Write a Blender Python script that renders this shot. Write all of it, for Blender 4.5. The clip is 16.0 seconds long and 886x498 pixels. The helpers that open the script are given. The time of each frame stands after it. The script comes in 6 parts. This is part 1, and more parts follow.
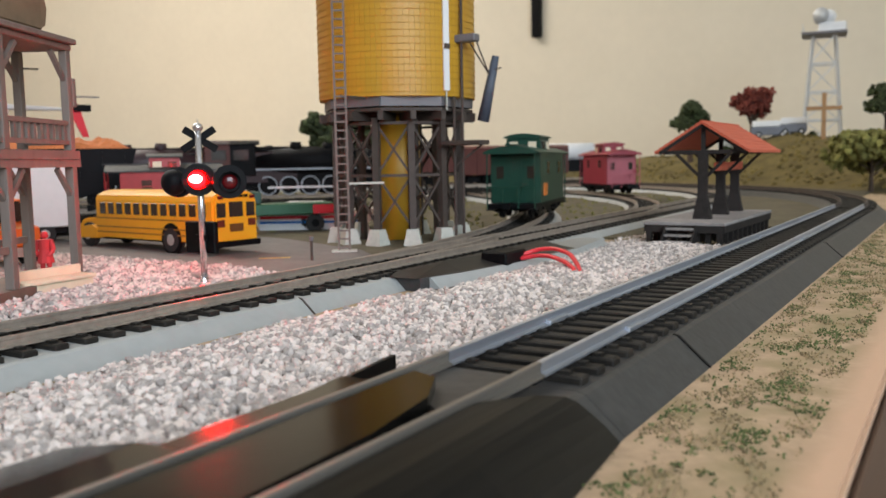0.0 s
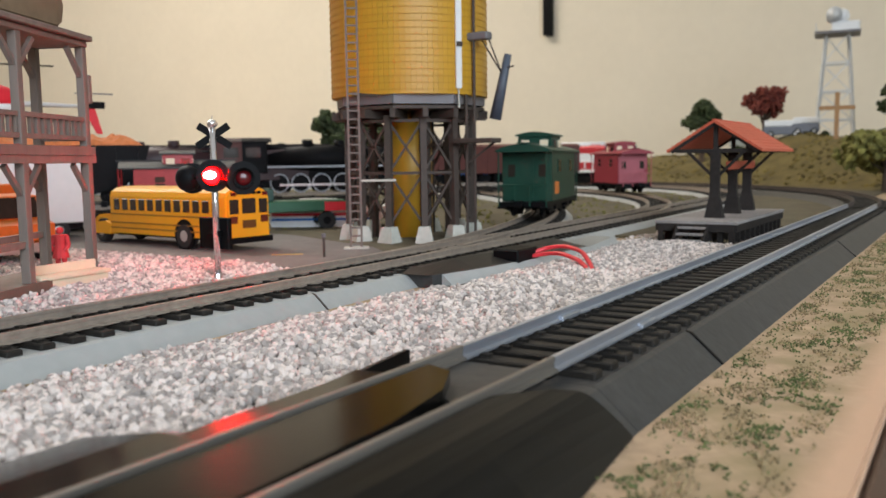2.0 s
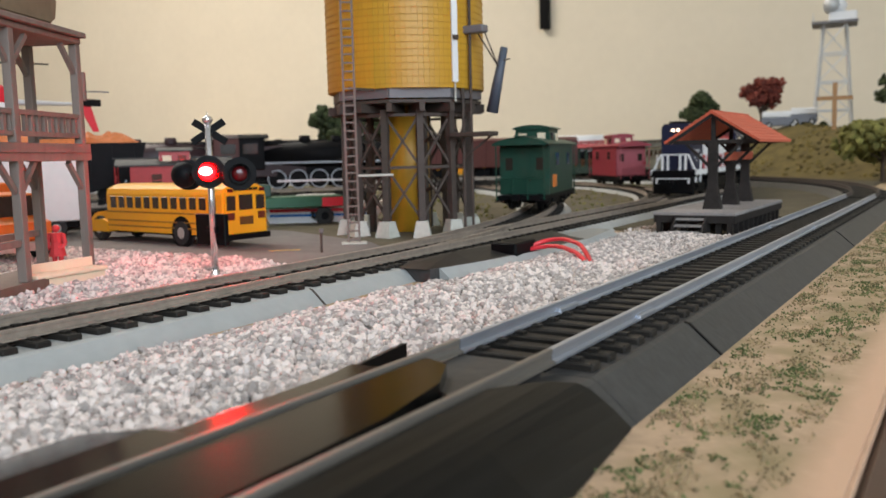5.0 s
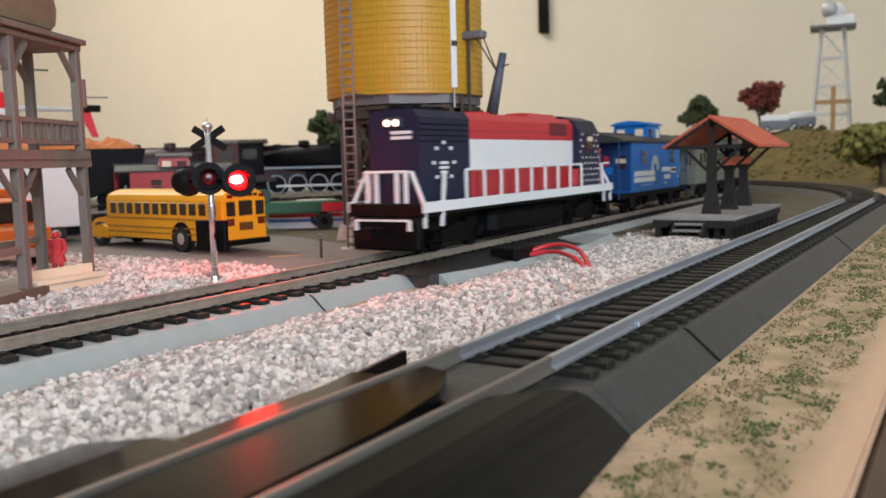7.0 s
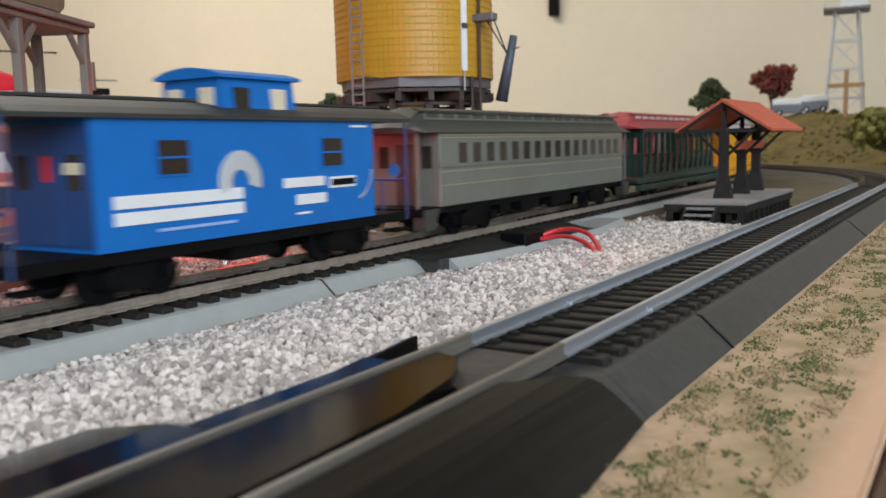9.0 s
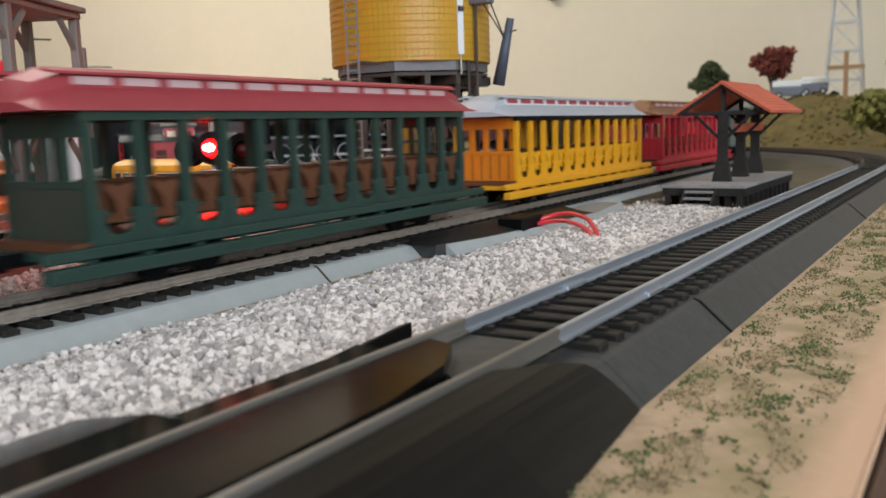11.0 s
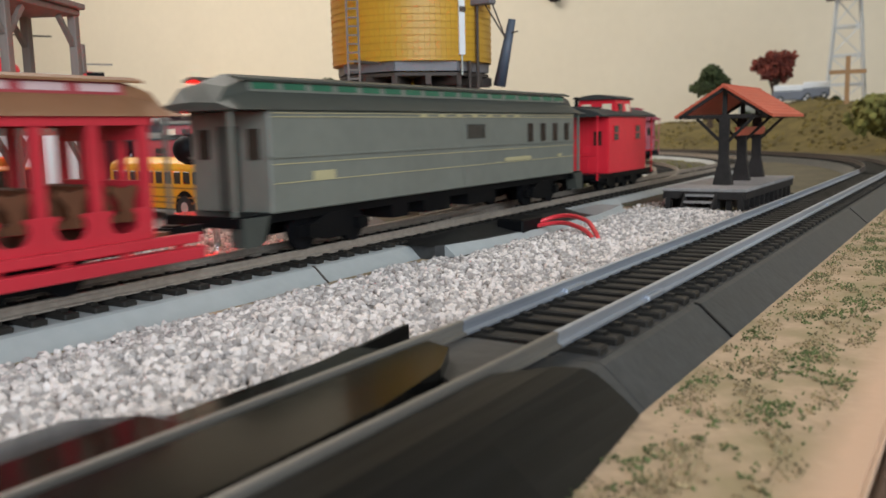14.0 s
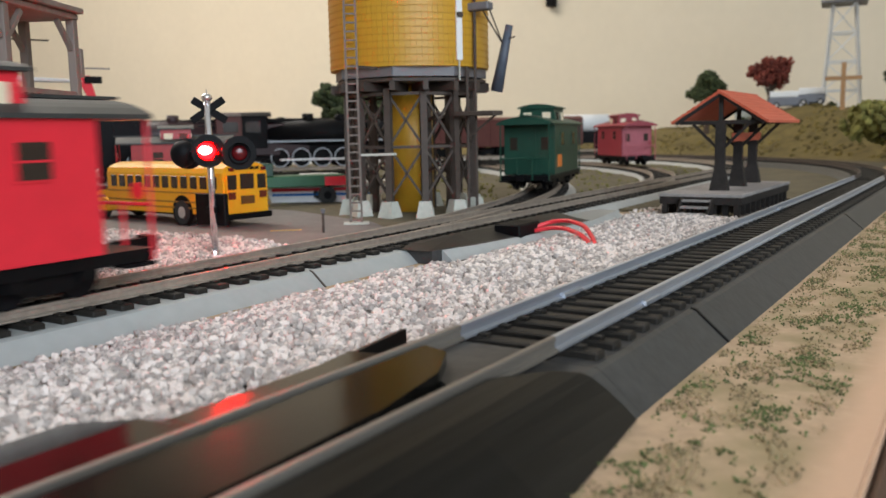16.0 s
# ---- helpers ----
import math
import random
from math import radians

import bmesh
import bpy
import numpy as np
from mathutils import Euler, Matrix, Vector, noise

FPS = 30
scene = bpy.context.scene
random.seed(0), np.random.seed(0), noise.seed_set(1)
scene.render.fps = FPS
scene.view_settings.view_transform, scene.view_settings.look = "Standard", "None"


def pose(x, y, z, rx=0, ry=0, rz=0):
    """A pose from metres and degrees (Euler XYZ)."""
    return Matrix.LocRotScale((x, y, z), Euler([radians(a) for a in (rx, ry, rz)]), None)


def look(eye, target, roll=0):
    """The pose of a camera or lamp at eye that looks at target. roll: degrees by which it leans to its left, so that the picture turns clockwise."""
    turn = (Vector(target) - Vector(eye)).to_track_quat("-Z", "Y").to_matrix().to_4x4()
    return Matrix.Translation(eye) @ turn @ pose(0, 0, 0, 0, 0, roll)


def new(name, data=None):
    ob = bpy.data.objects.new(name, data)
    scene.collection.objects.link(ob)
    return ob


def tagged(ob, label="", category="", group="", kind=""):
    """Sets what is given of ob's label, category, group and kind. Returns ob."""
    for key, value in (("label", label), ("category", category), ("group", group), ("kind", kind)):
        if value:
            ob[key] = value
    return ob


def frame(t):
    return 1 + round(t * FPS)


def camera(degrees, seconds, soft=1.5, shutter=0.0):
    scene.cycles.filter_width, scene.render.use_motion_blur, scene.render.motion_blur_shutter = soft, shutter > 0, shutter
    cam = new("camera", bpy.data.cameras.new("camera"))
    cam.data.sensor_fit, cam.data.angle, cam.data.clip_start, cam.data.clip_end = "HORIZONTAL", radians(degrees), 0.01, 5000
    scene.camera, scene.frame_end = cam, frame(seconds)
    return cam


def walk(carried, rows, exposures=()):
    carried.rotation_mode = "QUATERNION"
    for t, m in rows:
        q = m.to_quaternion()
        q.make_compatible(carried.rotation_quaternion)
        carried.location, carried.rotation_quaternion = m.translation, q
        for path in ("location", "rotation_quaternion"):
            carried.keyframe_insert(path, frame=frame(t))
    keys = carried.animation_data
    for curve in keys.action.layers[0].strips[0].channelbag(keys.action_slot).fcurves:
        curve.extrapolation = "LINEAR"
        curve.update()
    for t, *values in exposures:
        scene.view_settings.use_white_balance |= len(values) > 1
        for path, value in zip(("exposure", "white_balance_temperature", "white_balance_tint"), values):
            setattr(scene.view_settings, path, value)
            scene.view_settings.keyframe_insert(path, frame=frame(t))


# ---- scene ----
cam = camera(55, 16.0, soft=1.5, shutter=0.5)
cam.data.dof.use_dof, cam.data.dof.focus_distance, cam.data.dof.aperture_fstop = True, 0.24, 36.0
PATH = [
    (0, (0.06761, 0.00201, 0.04327), (-0.45433, 0.84898, -0.05783), -1.022),
    (0.5, (0.06812, 0.00131, 0.04322), (-0.45630, 0.84717, -0.05431), -0.880),
    (1, (0.06773, 0.00094, 0.04298), (-0.45894, 0.84546, -0.05398), -0.789),
    (1.5, (0.06745, -0.00000, 0.04265), (-0.46231, 0.84244, -0.05554), -0.745),
    (2, (0.06748, 0.00061, 0.04276), (-0.46423, 0.84133, -0.05962), -0.799),
    (2.5, (0.06710, 0.00116, 0.04258), (-0.46594, 0.84068, -0.06267), -0.887),
    (3, (0.06705, 0.00157, 0.04252), (-0.46582, 0.84072, -0.06639), -0.916),
    (3.5, (0.06711, 0.00106, 0.04217), (-0.46489, 0.84060, -0.06804), -1.042),
    (4, (0.06723, 0.00168, 0.04204), (-0.46451, 0.84135, -0.06845), -1.181),
    (6.5, (0.06786, 0.00128, 0.04301), (-0.46130, 0.84337, -0.06123), -1.563),
    (7, (0.06789, 0.00108, 0.04312), (-0.46230, 0.84256, -0.06078), -1.507),
    (7.5, (0.06777, 0.00150, 0.04296), (-0.46439, 0.84146, -0.06318), -1.481),
    (8, (0.06714, 0.00169, 0.04270), (-0.46718, 0.83974, -0.06766), -1.420),
    (8.5, (0.06690, 0.00142, 0.04336), (-0.46967, 0.83741, -0.07157), -1.440),
    (9, (0.06675, 0.00190, 0.04321), (-0.47130, 0.83585, -0.07944), -1.436),
    (11.5, (0.06623, 0.00603, 0.04261), (-0.47076, 0.83754, -0.09966), -1.910),
    (12, (0.06583, 0.00748, 0.04236), (-0.47137, 0.83838, -0.10264), -1.832),
    (12.5, (0.06595, 0.00680, 0.04260), (-0.47325, 0.83639, -0.10246), -1.731),
    (13, (0.06548, 0.00698, 0.04252), (-0.47388, 0.83670, -0.10118), -1.509),
    (13.5, (0.06565, 0.00652, 0.04261), (-0.47375, 0.83669, -0.09828), -1.406),
    (14, (0.06571, 0.00604, 0.04263), (-0.47116, 0.83830, -0.09561), -1.307),
    (14.5, (0.06580, 0.00617, 0.04261), (-0.46928, 0.83989, -0.09380), -1.196),
    (15, (0.06575, 0.00610, 0.04251), (-0.46864, 0.84055, -0.09211), -1.182),
    (15.5, (0.06554, 0.00578, 0.04264), (-0.46807, 0.84084, -0.09130), -1.117),
    (16, (0.06584, 0.00548, 0.04270), (-0.46799, 0.84058, -0.09005), -1.150),
]
walk(cam, [(t, look(eye, target, roll)) for t, eye, target, roll in PATH])

# ---- world and light ----
world = bpy.data.worlds.new("room_air")
scene.world = world
world.use_nodes = True
world.node_tree.nodes["Background"].inputs[0].default_value = (0.9, 0.95, 1.0, 1)
world.node_tree.nodes["Background"].inputs[1].default_value = 0.25
scene.view_settings.exposure = 0.0


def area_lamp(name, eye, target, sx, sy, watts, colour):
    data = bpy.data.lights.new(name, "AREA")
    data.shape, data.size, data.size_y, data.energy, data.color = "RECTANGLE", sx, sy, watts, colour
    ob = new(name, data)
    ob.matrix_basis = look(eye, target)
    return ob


# Assumed overhead light; its fixture is out of view.
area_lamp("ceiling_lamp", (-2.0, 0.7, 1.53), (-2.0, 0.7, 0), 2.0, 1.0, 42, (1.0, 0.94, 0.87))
# Fill from the camera side; its window is unseen and assumed.
area_lamp("added_side_lamp", (1.55, -1.1, 0.75), (-0.6, 0.8, 0.1), 1.3, 1.2, 50, (0.76, 0.88, 1.0))


# ---- materials ----
def mat(name, colour, rough=0.6, metal=0.0, vary=0.12, scale=300.0, bump=0.1, grain=None, random=0.0, emit=0.0, spec=0.5, island=0.0):
    m = bpy.data.materials.new(name)
    m.use_nodes = True
    nt = m.node_tree
    b = nt.nodes["Principled BSDF"]
    b.inputs["Roughness"].default_value = rough
    b.inputs["Metallic"].default_value = metal
    b.inputs["Specular IOR Level"].default_value = spec
    co = nt.nodes.new("ShaderNodeTexCoord")
    big, fine = nt.nodes.new("ShaderNodeTexNoise"), nt.nodes.new("ShaderNodeTexNoise")
    big.inputs["Scale"].default_value, big.inputs["Detail"].default_value = scale * 0.2, 4
    fine.inputs["Scale"].default_value, fine.inputs["Detail"].default_value = scale, 6
    mp = nt.nodes.new("ShaderNodeMapping")
    mp.inputs["Scale"].default_value = grain or (1, 1, 1)
    nt.links.new(co.outputs["Object"], mp.inputs["Vector"])
    nt.links.new(mp.outputs[0], big.inputs["Vector"])
    nt.links.new(mp.outputs[0], fine.inputs["Vector"])
    add = nt.nodes.new("ShaderNodeMath")
    add.operation = "ADD"
    nt.links.new(big.outputs[0], add.inputs[0])
    nt.links.new(fine.outputs[0], add.inputs[1])
    last = add
    for amount, node, out in ((random, "ShaderNodeObjectInfo", "Random"), (island, "ShaderNodeNewGeometry", "Random Per Island")):
        if amount:
            info = nt.nodes.new(node)
            mul = nt.nodes.new("ShaderNodeMath")
            mul.operation, mul.inputs[1].default_value, mul.inputs[2].default_value = "MULTIPLY_ADD", amount, -amount / 2
            nt.links.new(info.outputs[out], mul.inputs[0])
            more = nt.nodes.new("ShaderNodeMath")
            nt.links.new(last.outputs[0], more.inputs[0])
            nt.links.new(mul.outputs[0], more.inputs[1])
            last = more
    ramp = nt.nodes.new("ShaderNodeMapRange")
    ramp.inputs["From Min"].default_value, ramp.inputs["From Max"].default_value = 0.6, 1.4
    ramp.inputs["To Min"].default_value, ramp.inputs["To Max"].default_value = 1 - vary, 1 + vary
    nt.links.new(last.outputs[0], ramp.inputs["Value"])
    hue = nt.nodes.new("ShaderNodeHueSaturation")
    hue.inputs["Color"].default_value = (*colour, 1)
    nt.links.new(ramp.outputs[0], hue.inputs["Value"])
    nt.links.new(hue.outputs[0], b.inputs["Base Color"])
    if bump:
        bp = nt.nodes.new("ShaderNodeBump")
        bp.inputs["Strength"].default_value, bp.inputs["Distance"].default_value = bump, 0.0004
        nt.links.new(fine.outputs[0], bp.inputs["Height"])
        nt.links.new(bp.outputs[0], b.inputs["Normal"])
    if emit:
        b.inputs["Emission Color"].default_value = (*colour, 1)
        b.inputs["Emission Strength"].default_value = emit
    return m


WALL = mat("cream_wall_paint", (0.72, 0.645, 0.515), 0.9, vary=0.03, scale=40, bump=0.05)
TRIM = mat("dark_stained_wood", (0.06, 0.028, 0.018), 0.35, vary=0.3, scale=120, grain=(1, 0.08, 1))
EDGE = mat("tan_table_edge", (0.60, 0.39, 0.26), 0.8, vary=0.14, scale=160, bump=0.3)
BLACKBED = mat("black_plastic_roadbed", (0.052, 0.051, 0.050), 0.45, vary=0.3, scale=420, bump=0.2, spec=0.25)
RERAIL = mat("dark_crossing_plastic", (0.0075, 0.007, 0.0063), 0.34, vary=0.6, scale=320, grain=(1, 0.06, 1), bump=0.5, spec=0.14)
PLATE = mat("satin_black_plate", (0.0075, 0.007, 0.006), 0.145, vary=0.35, scale=300, bump=0.05, spec=0.085)
GREYBED = mat("grey_plastic_roadbed", (0.395, 0.405, 0.395), 0.5, vary=0.08, scale=260, bump=0.12)
TIE = mat("dark_tie_plastic", (0.020, 0.0175, 0.0150), 0.55, vary=0.4, scale=600, bump=0.3, random=0.4, spec=0.2)
HOUSING = mat("weathered_grey_black_cover", (0.017, 0.016, 0.015), 0.5, vary=0.4, scale=260, grain=(1, 0.2, 1), bump=0.25, spec=0.3)
STEEL = mat("nickel_rail", (0.50, 0.53, 0.59), 0.45, metal=0.8, vary=0.2, scale=500, grain=(1, 0.05, 1), bump=0.1)
RUSTRAIL = mat("weathered_rail", (0.34, 0.285, 0.235), 0.5, metal=0.35, vary=0.25, scale=500, bump=0.15)
DULLRAIL = mat("dull_rail", (0.20, 0.18, 0.155), 0.5, metal=0.4, vary=0.35, scale=300, grain=(1, 0.05, 1), bump=0.2)
STONE = mat("pale_ballast_stone", (0.60, 0.53, 0.49), 0.85, vary=0.38, scale=900, bump=0.4, island=1.2)
# Very dark base colour stands in for shade in the gaps between stones.
BALLASTBED = mat("ballast_gap_shade", (0.09, 0.07, 0.055), 0.95, vary=0.3, scale=500, bump=0.5)
ASPHALT = mat("asphalt_road", (0.17, 0.15, 0.14), 0.85, vary=0.18, scale=350, bump=0.3)
DECKGREY = mat("grey_weathered_deck", (0.27, 0.25, 0.24), 0.75, vary=0.22, scale=500, random=0.4)
DARKWOOD = mat("dark_brown_timber", (0.030, 0.026, 0.024), 0.7, vary=0.3, scale=500, random=0.3, spec=0.15)
PORCH = mat("brown_painted_timber", (0.195, 0.156, 0.134), 0.65, vary=0.2, scale=500, grain=(1, 1, 0.15), random=0.2)
FLOORWOOD = mat("brown_porch_floor", (0.16, 0.115, 0.088), 0.6, vary=0.2, scale=300)
CREAM = mat("cream_plastic", (0.78, 0.66, 0.48), 0.6, vary=0.08, scale=300)
ROOFRED = mat("orange_red_roof", (0.60, 0.125, 0.065), 0.6, vary=0.12, scale=400, bump=0.2)
TANKYEL = mat("yellow_tank_plastic", (0.54, 0.29, 0.023), 0.45, vary=0.10, scale=220, bump=0.1, random=0.15)
TANKGAP = mat("dark_yellow_joint", (0.47, 0.24, 0.018), 0.6, vary=0.1)
IRON = mat("brown_grey_iron", (0.062, 0.046, 0.037), 0.7, vary=0.25, scale=400)
SKIRT = mat("grey_iron_skirt", (0.15, 0.142, 0.15), 0.5, vary=0.15, scale=300)
CONCRETE = mat("pale_concrete", (0.50, 0.50, 0.44), 0.85, vary=0.15, scale=400, bump=0.3)
LADDER = mat("tan_ladder_plastic", (0.15, 0.115, 0.095), 0.6, vary=0.2)
SPOUT = mat("blue_grey_spout", (0.075, 0.09, 0.12), 0.5, vary=0.15)
WHITE = mat("white_paint", (0.80, 0.80, 0.80), 0.45, vary=0.04, scale=200, bump=0.02)
CHROME = mat("chrome_pole", (0.75, 0.75, 0.77), 0.22, metal=0.9, vary=0.05)
BLACK = mat("matt_black_plastic", (0.0045, 0.0045, 0.005), 0.5, vary=0.3, scale=400, spec=0.11)
SOOT = mat("sooty_black", (0.006, 0.006, 0.007), 0.55, vary=0.35, scale=250, spec=0.11)
GLOW = mat("lit_red_lamp", (1.0, 0.00002, 0.00003), 0.4, emit=2300.0, vary=0.0, bump=0)
REARGLOW = mat("lit_rear_lamp", (1.0, 0.0002, 0.0004), 0.4, emit=480.0, vary=0.0, bump=0)
CORE = mat("white_hot_lamp", (1.0, 0.72, 0.62), 0.4, emit=9.0, vary=0.0, bump=0)
HEADLIGHT = mat("lit_headlight", (1.0, 0.70, 0.52), 0.4, emit=3.5, vary=0.0, bump=0)
REDLENS = mat("dark_red_lens", (0.10, 0.006, 0.008), 0.2, vary=0.05, bump=0)
WIRE = mat("red_wire_insulation", (0.72, 0.035, 0.05), 0.32, vary=0.06, bump=0.02)
BUSYEL = mat("school_bus_yellow", (0.78, 0.37, 0.012), 0.48, vary=0.06, scale=150, bump=0.02)
WINDOW = mat("dark_window_glass", (0.035, 0.026, 0.020), 0.15, vary=0.2, bump=0, spec=0.3)
TYRE = mat("black_rubber", (0.02, 0.02, 0.02), 0.75, vary=0.2)
HUB = mat("silver_hub", (0.55, 0.54, 0.53), 0.35, metal=0.6)
ENGBLUE = mat("navy_loco_paint", (0.016, 0.019, 0.046), 0.45, vary=0.10, scale=200, bump=0.05, spec=0.25)
ENGRED = mat("red_loco_paint", (0.56, 0.035, 0.045), 0.4, vary=0.08, scale=200, bump=0.05)
CABBLUE = mat("blue_caboose_paint", (0.008, 0.150, 0.50), 0.42, vary=0.08, scale=200, bump=0.05, spec=0.3)
DARKBLUE = mat("dark_blue_paint", (0.014, 0.06, 0.20), 0.45, vary=0.1, scale=200)
ROOFDARK = mat("dark_roof_paint", (0.035, 0.036, 0.034), 0.6, vary=0.2, scale=250)
COACH = mat("olive_grey_coach_paint", (0.160, 0.163, 0.137), 0.5, vary=0.12, scale=200, bump=0.05)
COACHROOF = mat("dark_olive_roof", (0.052, 0.055, 0.046), 0.55, vary=0.15, scale=200)
GOLD = mat("faded_gold_lettering", (0.42, 0.36, 0.20), 0.5, vary=0.1)
GREENGLASS = mat("green_clerestory_glass", (0.018, 0.12, 0.065), 0.2, vary=0.1, bump=0)
CARYEL = mat("yellow_open_car_paint", (0.78, 0.36, 0.012), 0.42, vary=0.07, scale=200, bump=0.04)
CARORANGE = mat("orange_end_panel", (0.66, 0.20, 0.012), 0.45, vary=0.08, scale=200)
CARRED = mat("red_open_car_paint", (0.52, 0.025, 0.04), 0.42, vary=0.08, scale=200, bump=0.04)
CARGREEN = mat("dark_green_car_paint", (0.018, 0.045, 0.036), 0.45, vary=0.12, scale=200)
ROOFSILVER = mat("silver_grey_roof", (0.46, 0.47, 0.50), 0.5, vary=0.06, scale=200)
ROOFRUST = mat("rust_brown_roof", (0.25, 0.115, 0.055), 0.55, vary=0.1, scale=200)
ROOFMAROON = mat("maroon_roof", (0.36, 0.05, 0.06), 0.5, vary=0.1, scale=200)
SEAT = mat("brown_seat_plastic", (0.115, 0.042, 0.018), 0.55, vary=0.15)
CABRED = mat("bright_red_caboose_paint", (0.72, 0.022, 0.04), 0.42, vary=0.07, scale=200, bump=0.05)
CABGREEN = mat("dark_green_caboose_paint", (0.006, 0.050, 0.030), 0.45, vary=0.15, scale=200)
CABROSE = mat("rose_red_caboose_paint", (0.27, 0.018, 0.034), 0.5, vary=0.12, scale=200)
ORANGE = mat("orange_plastic", (0.72, 0.20, 0.03), 0.45, vary=0.1)
BROWNBOX = mat("brown_boxcar_paint", (0.10, 0.026, 0.020), 0.6, vary=0.15)
HILL = mat("brown_green_hill_turf", (0.132, 0.099, 0.031), 0.95, vary=0.45, scale=90, bump=0.6)
LEAFG = mat("dark_green_foliage", (0.045, 0.060, 0.020), 0.9, vary=0.4, scale=300, island=0.9)
LEAFR = mat("rust_red_foliage", (0.17, 0.035, 0.022), 0.9, vary=0.4, scale=300, island=0.9)
LEAFY = mat("yellow_green_foliage", (0.17, 0.16, 0.04), 0.9, vary=0.3, scale=300, island=0.9)
BARK = mat("brown_bark", (0.07, 0.045, 0.03), 0.9, vary=0.3, scale=300)
TUFT = mat("green_flock", (0.105, 0.13, 0.045), 0.95, vary=0.45, scale=500, island=1.0)
STRAW = mat("straw_flock", (0.29, 0.22, 0.12), 0.95, vary=0.5, scale=500, island=0.8)
REDCOAT = mat("red_coat", (0.62, 0.05, 0.06), 0.6, vary=0.1)
SILVER = mat("silver_tower_paint", (0.55, 0.55, 0.54), 0.45, metal=0.2, vary=0.1)
CROSSWOOD = mat("tan_cross_wood", (0.36, 0.20, 0.09), 0.7, vary=0.2)
PANEL = mat("ceiling_lamp_panel", (1.0, 0.95, 0.86), 0.5, emit=2.0, vary=0.0, bump=0)
CEIL = mat("white_ceiling", (0.78, 0.77, 0.74), 0.9, vary=0.03, scale=30)
CARPET = mat("brown_carpet", (0.16, 0.12, 0.09), 0.95, vary=0.2, scale=200)


def ground_material():
    m = mat("sandy_turf", (0.46, 0.325, 0.21), 0.95, vary=0.2, scale=450, bump=0.6)
    nt = m.node_tree
    b, hue = nt.nodes["Principled BSDF"], nt.nodes["Hue/Saturation/Value"]
    co = nt.nodes["Texture Coordinate"]
    n = nt.nodes.new("ShaderNodeTexNoise")
    n.inputs["Scale"].default_value, n.inputs["Detail"].default_value = 60, 10
    nt.links.new(co.outputs["Object"], n.inputs["Vector"])
    r = nt.nodes.new("ShaderNodeMapRange")
    r.inputs["From Min"].default_value, r.inputs["From Max"].default_value = 0.44, 0.62
    nt.links.new(n.outputs[0], r.inputs["Value"])
    mix = nt.nodes.new("ShaderNodeMix")
    mix.data_type = "RGBA"
    nt.links.new(r.outputs[0], mix.inputs["Factor"])
    nt.links.new(hue.outputs[0], mix.inputs["A"])
    mix.inputs["B"].default_value = (0.32, 0.245, 0.135, 1)
    sep = nt.nodes.new("ShaderNodeSeparateXYZ")
    nt.links.new(co.outputs["Object"], sep.inputs[0])
    wob = nt.nodes.new("ShaderNodeMath")
    wob.operation, wob.inputs[1].default_value = "MULTIPLY_ADD", 0.006
    nt.links.new(n.outputs[0], wob.inputs[0])
    nt.links.new(sep.outputs["X"], wob.inputs[2])
    rim = nt.nodes.new("ShaderNodeMapRange")
    rim.inputs["From Min"].default_value, rim.inputs["From Max"].default_value = 0.0500, 0.0555
    nt.links.new(wob.outputs[0], rim.inputs["Value"])
    bare = nt.nodes.new("ShaderNodeMix")
    bare.data_type = "RGBA"
    nt.links.new(rim.outputs[0], bare.inputs["Factor"])
    nt.links.new(mix.outputs["Result"], bare.inputs["A"])
    bare.inputs["B"].default_value = (0.60, 0.39, 0.26, 1)
    nt.links.new(bare.outputs["Result"], b.inputs["Base Color"])
    return m


GROUND = ground_material()
SOIL = mat("olive_brown_turf", (0.100, 0.082, 0.046), 0.95, vary=0.35, scale=150, bump=0.6)


# ---- mesh helpers ----
def mesh_of(name, bm, material):
    me = bpy.data.meshes.new(name)
    bm.to_mesh(me)
    bm.free()
    me.materials.append(material)
    return me


def part(name, bm, material, parent=None, label="", smooth=False):
    """One mesh object under a thing or a part."""
    me = mesh_of(name, bm, material)
    if smooth:
        for f in me.polygons:
            f.use_smooth = True
    ob = new(name, me)
    ob.parent = parent
    return tagged(ob, label)


def thing(name, m, label, category, group="", kind=""):
    """An Empty at the base of a thing."""
    ob = new(name)
    ob.empty_display_size = 0.005
    ob.matrix_basis = m
    return tagged(ob, label, category, group, kind)


def solid(name, bm, material, label, category="", kind="", m=None, group="", smooth=False):
    """A thing that is one mesh."""
    ob = part(name, bm, material, None, "", smooth)
    if m is not None:
        ob.matrix_basis = m
    return tagged(ob, label, category, group, kind)


def box(bm, lo, hi, bevel=0.0, m=None):
    vs = [bm.verts.new((x, y, z)) for x in (lo[0], hi[0]) for y in (lo[1], hi[1]) for z in (lo[2], hi[2])]
    fs = [bm.faces.new([vs[i] for i in q]) for q in ((0, 1, 3, 2), (4, 6, 7, 5), (0, 4, 5, 1), (2, 3, 7, 6), (0, 2, 6, 4), (1, 5, 7, 3))]
    if bevel:
        es = list({e for f in fs for e in f.edges})
        out = bmesh.ops.bevel(bm, geom=es, offset=bevel, segments=1, affect="EDGES", profile=0.5)
        vs = list({v for f in out["faces"] for v in f.verts})
    if m is not None:
        bmesh.ops.transform(bm, matrix=m, verts=vs)
    return bm


def boxes(*items, bevel=0.0):
    bm = bmesh.new()
    for lo, hi in items:
        box(bm, lo, hi, bevel)
    return bm


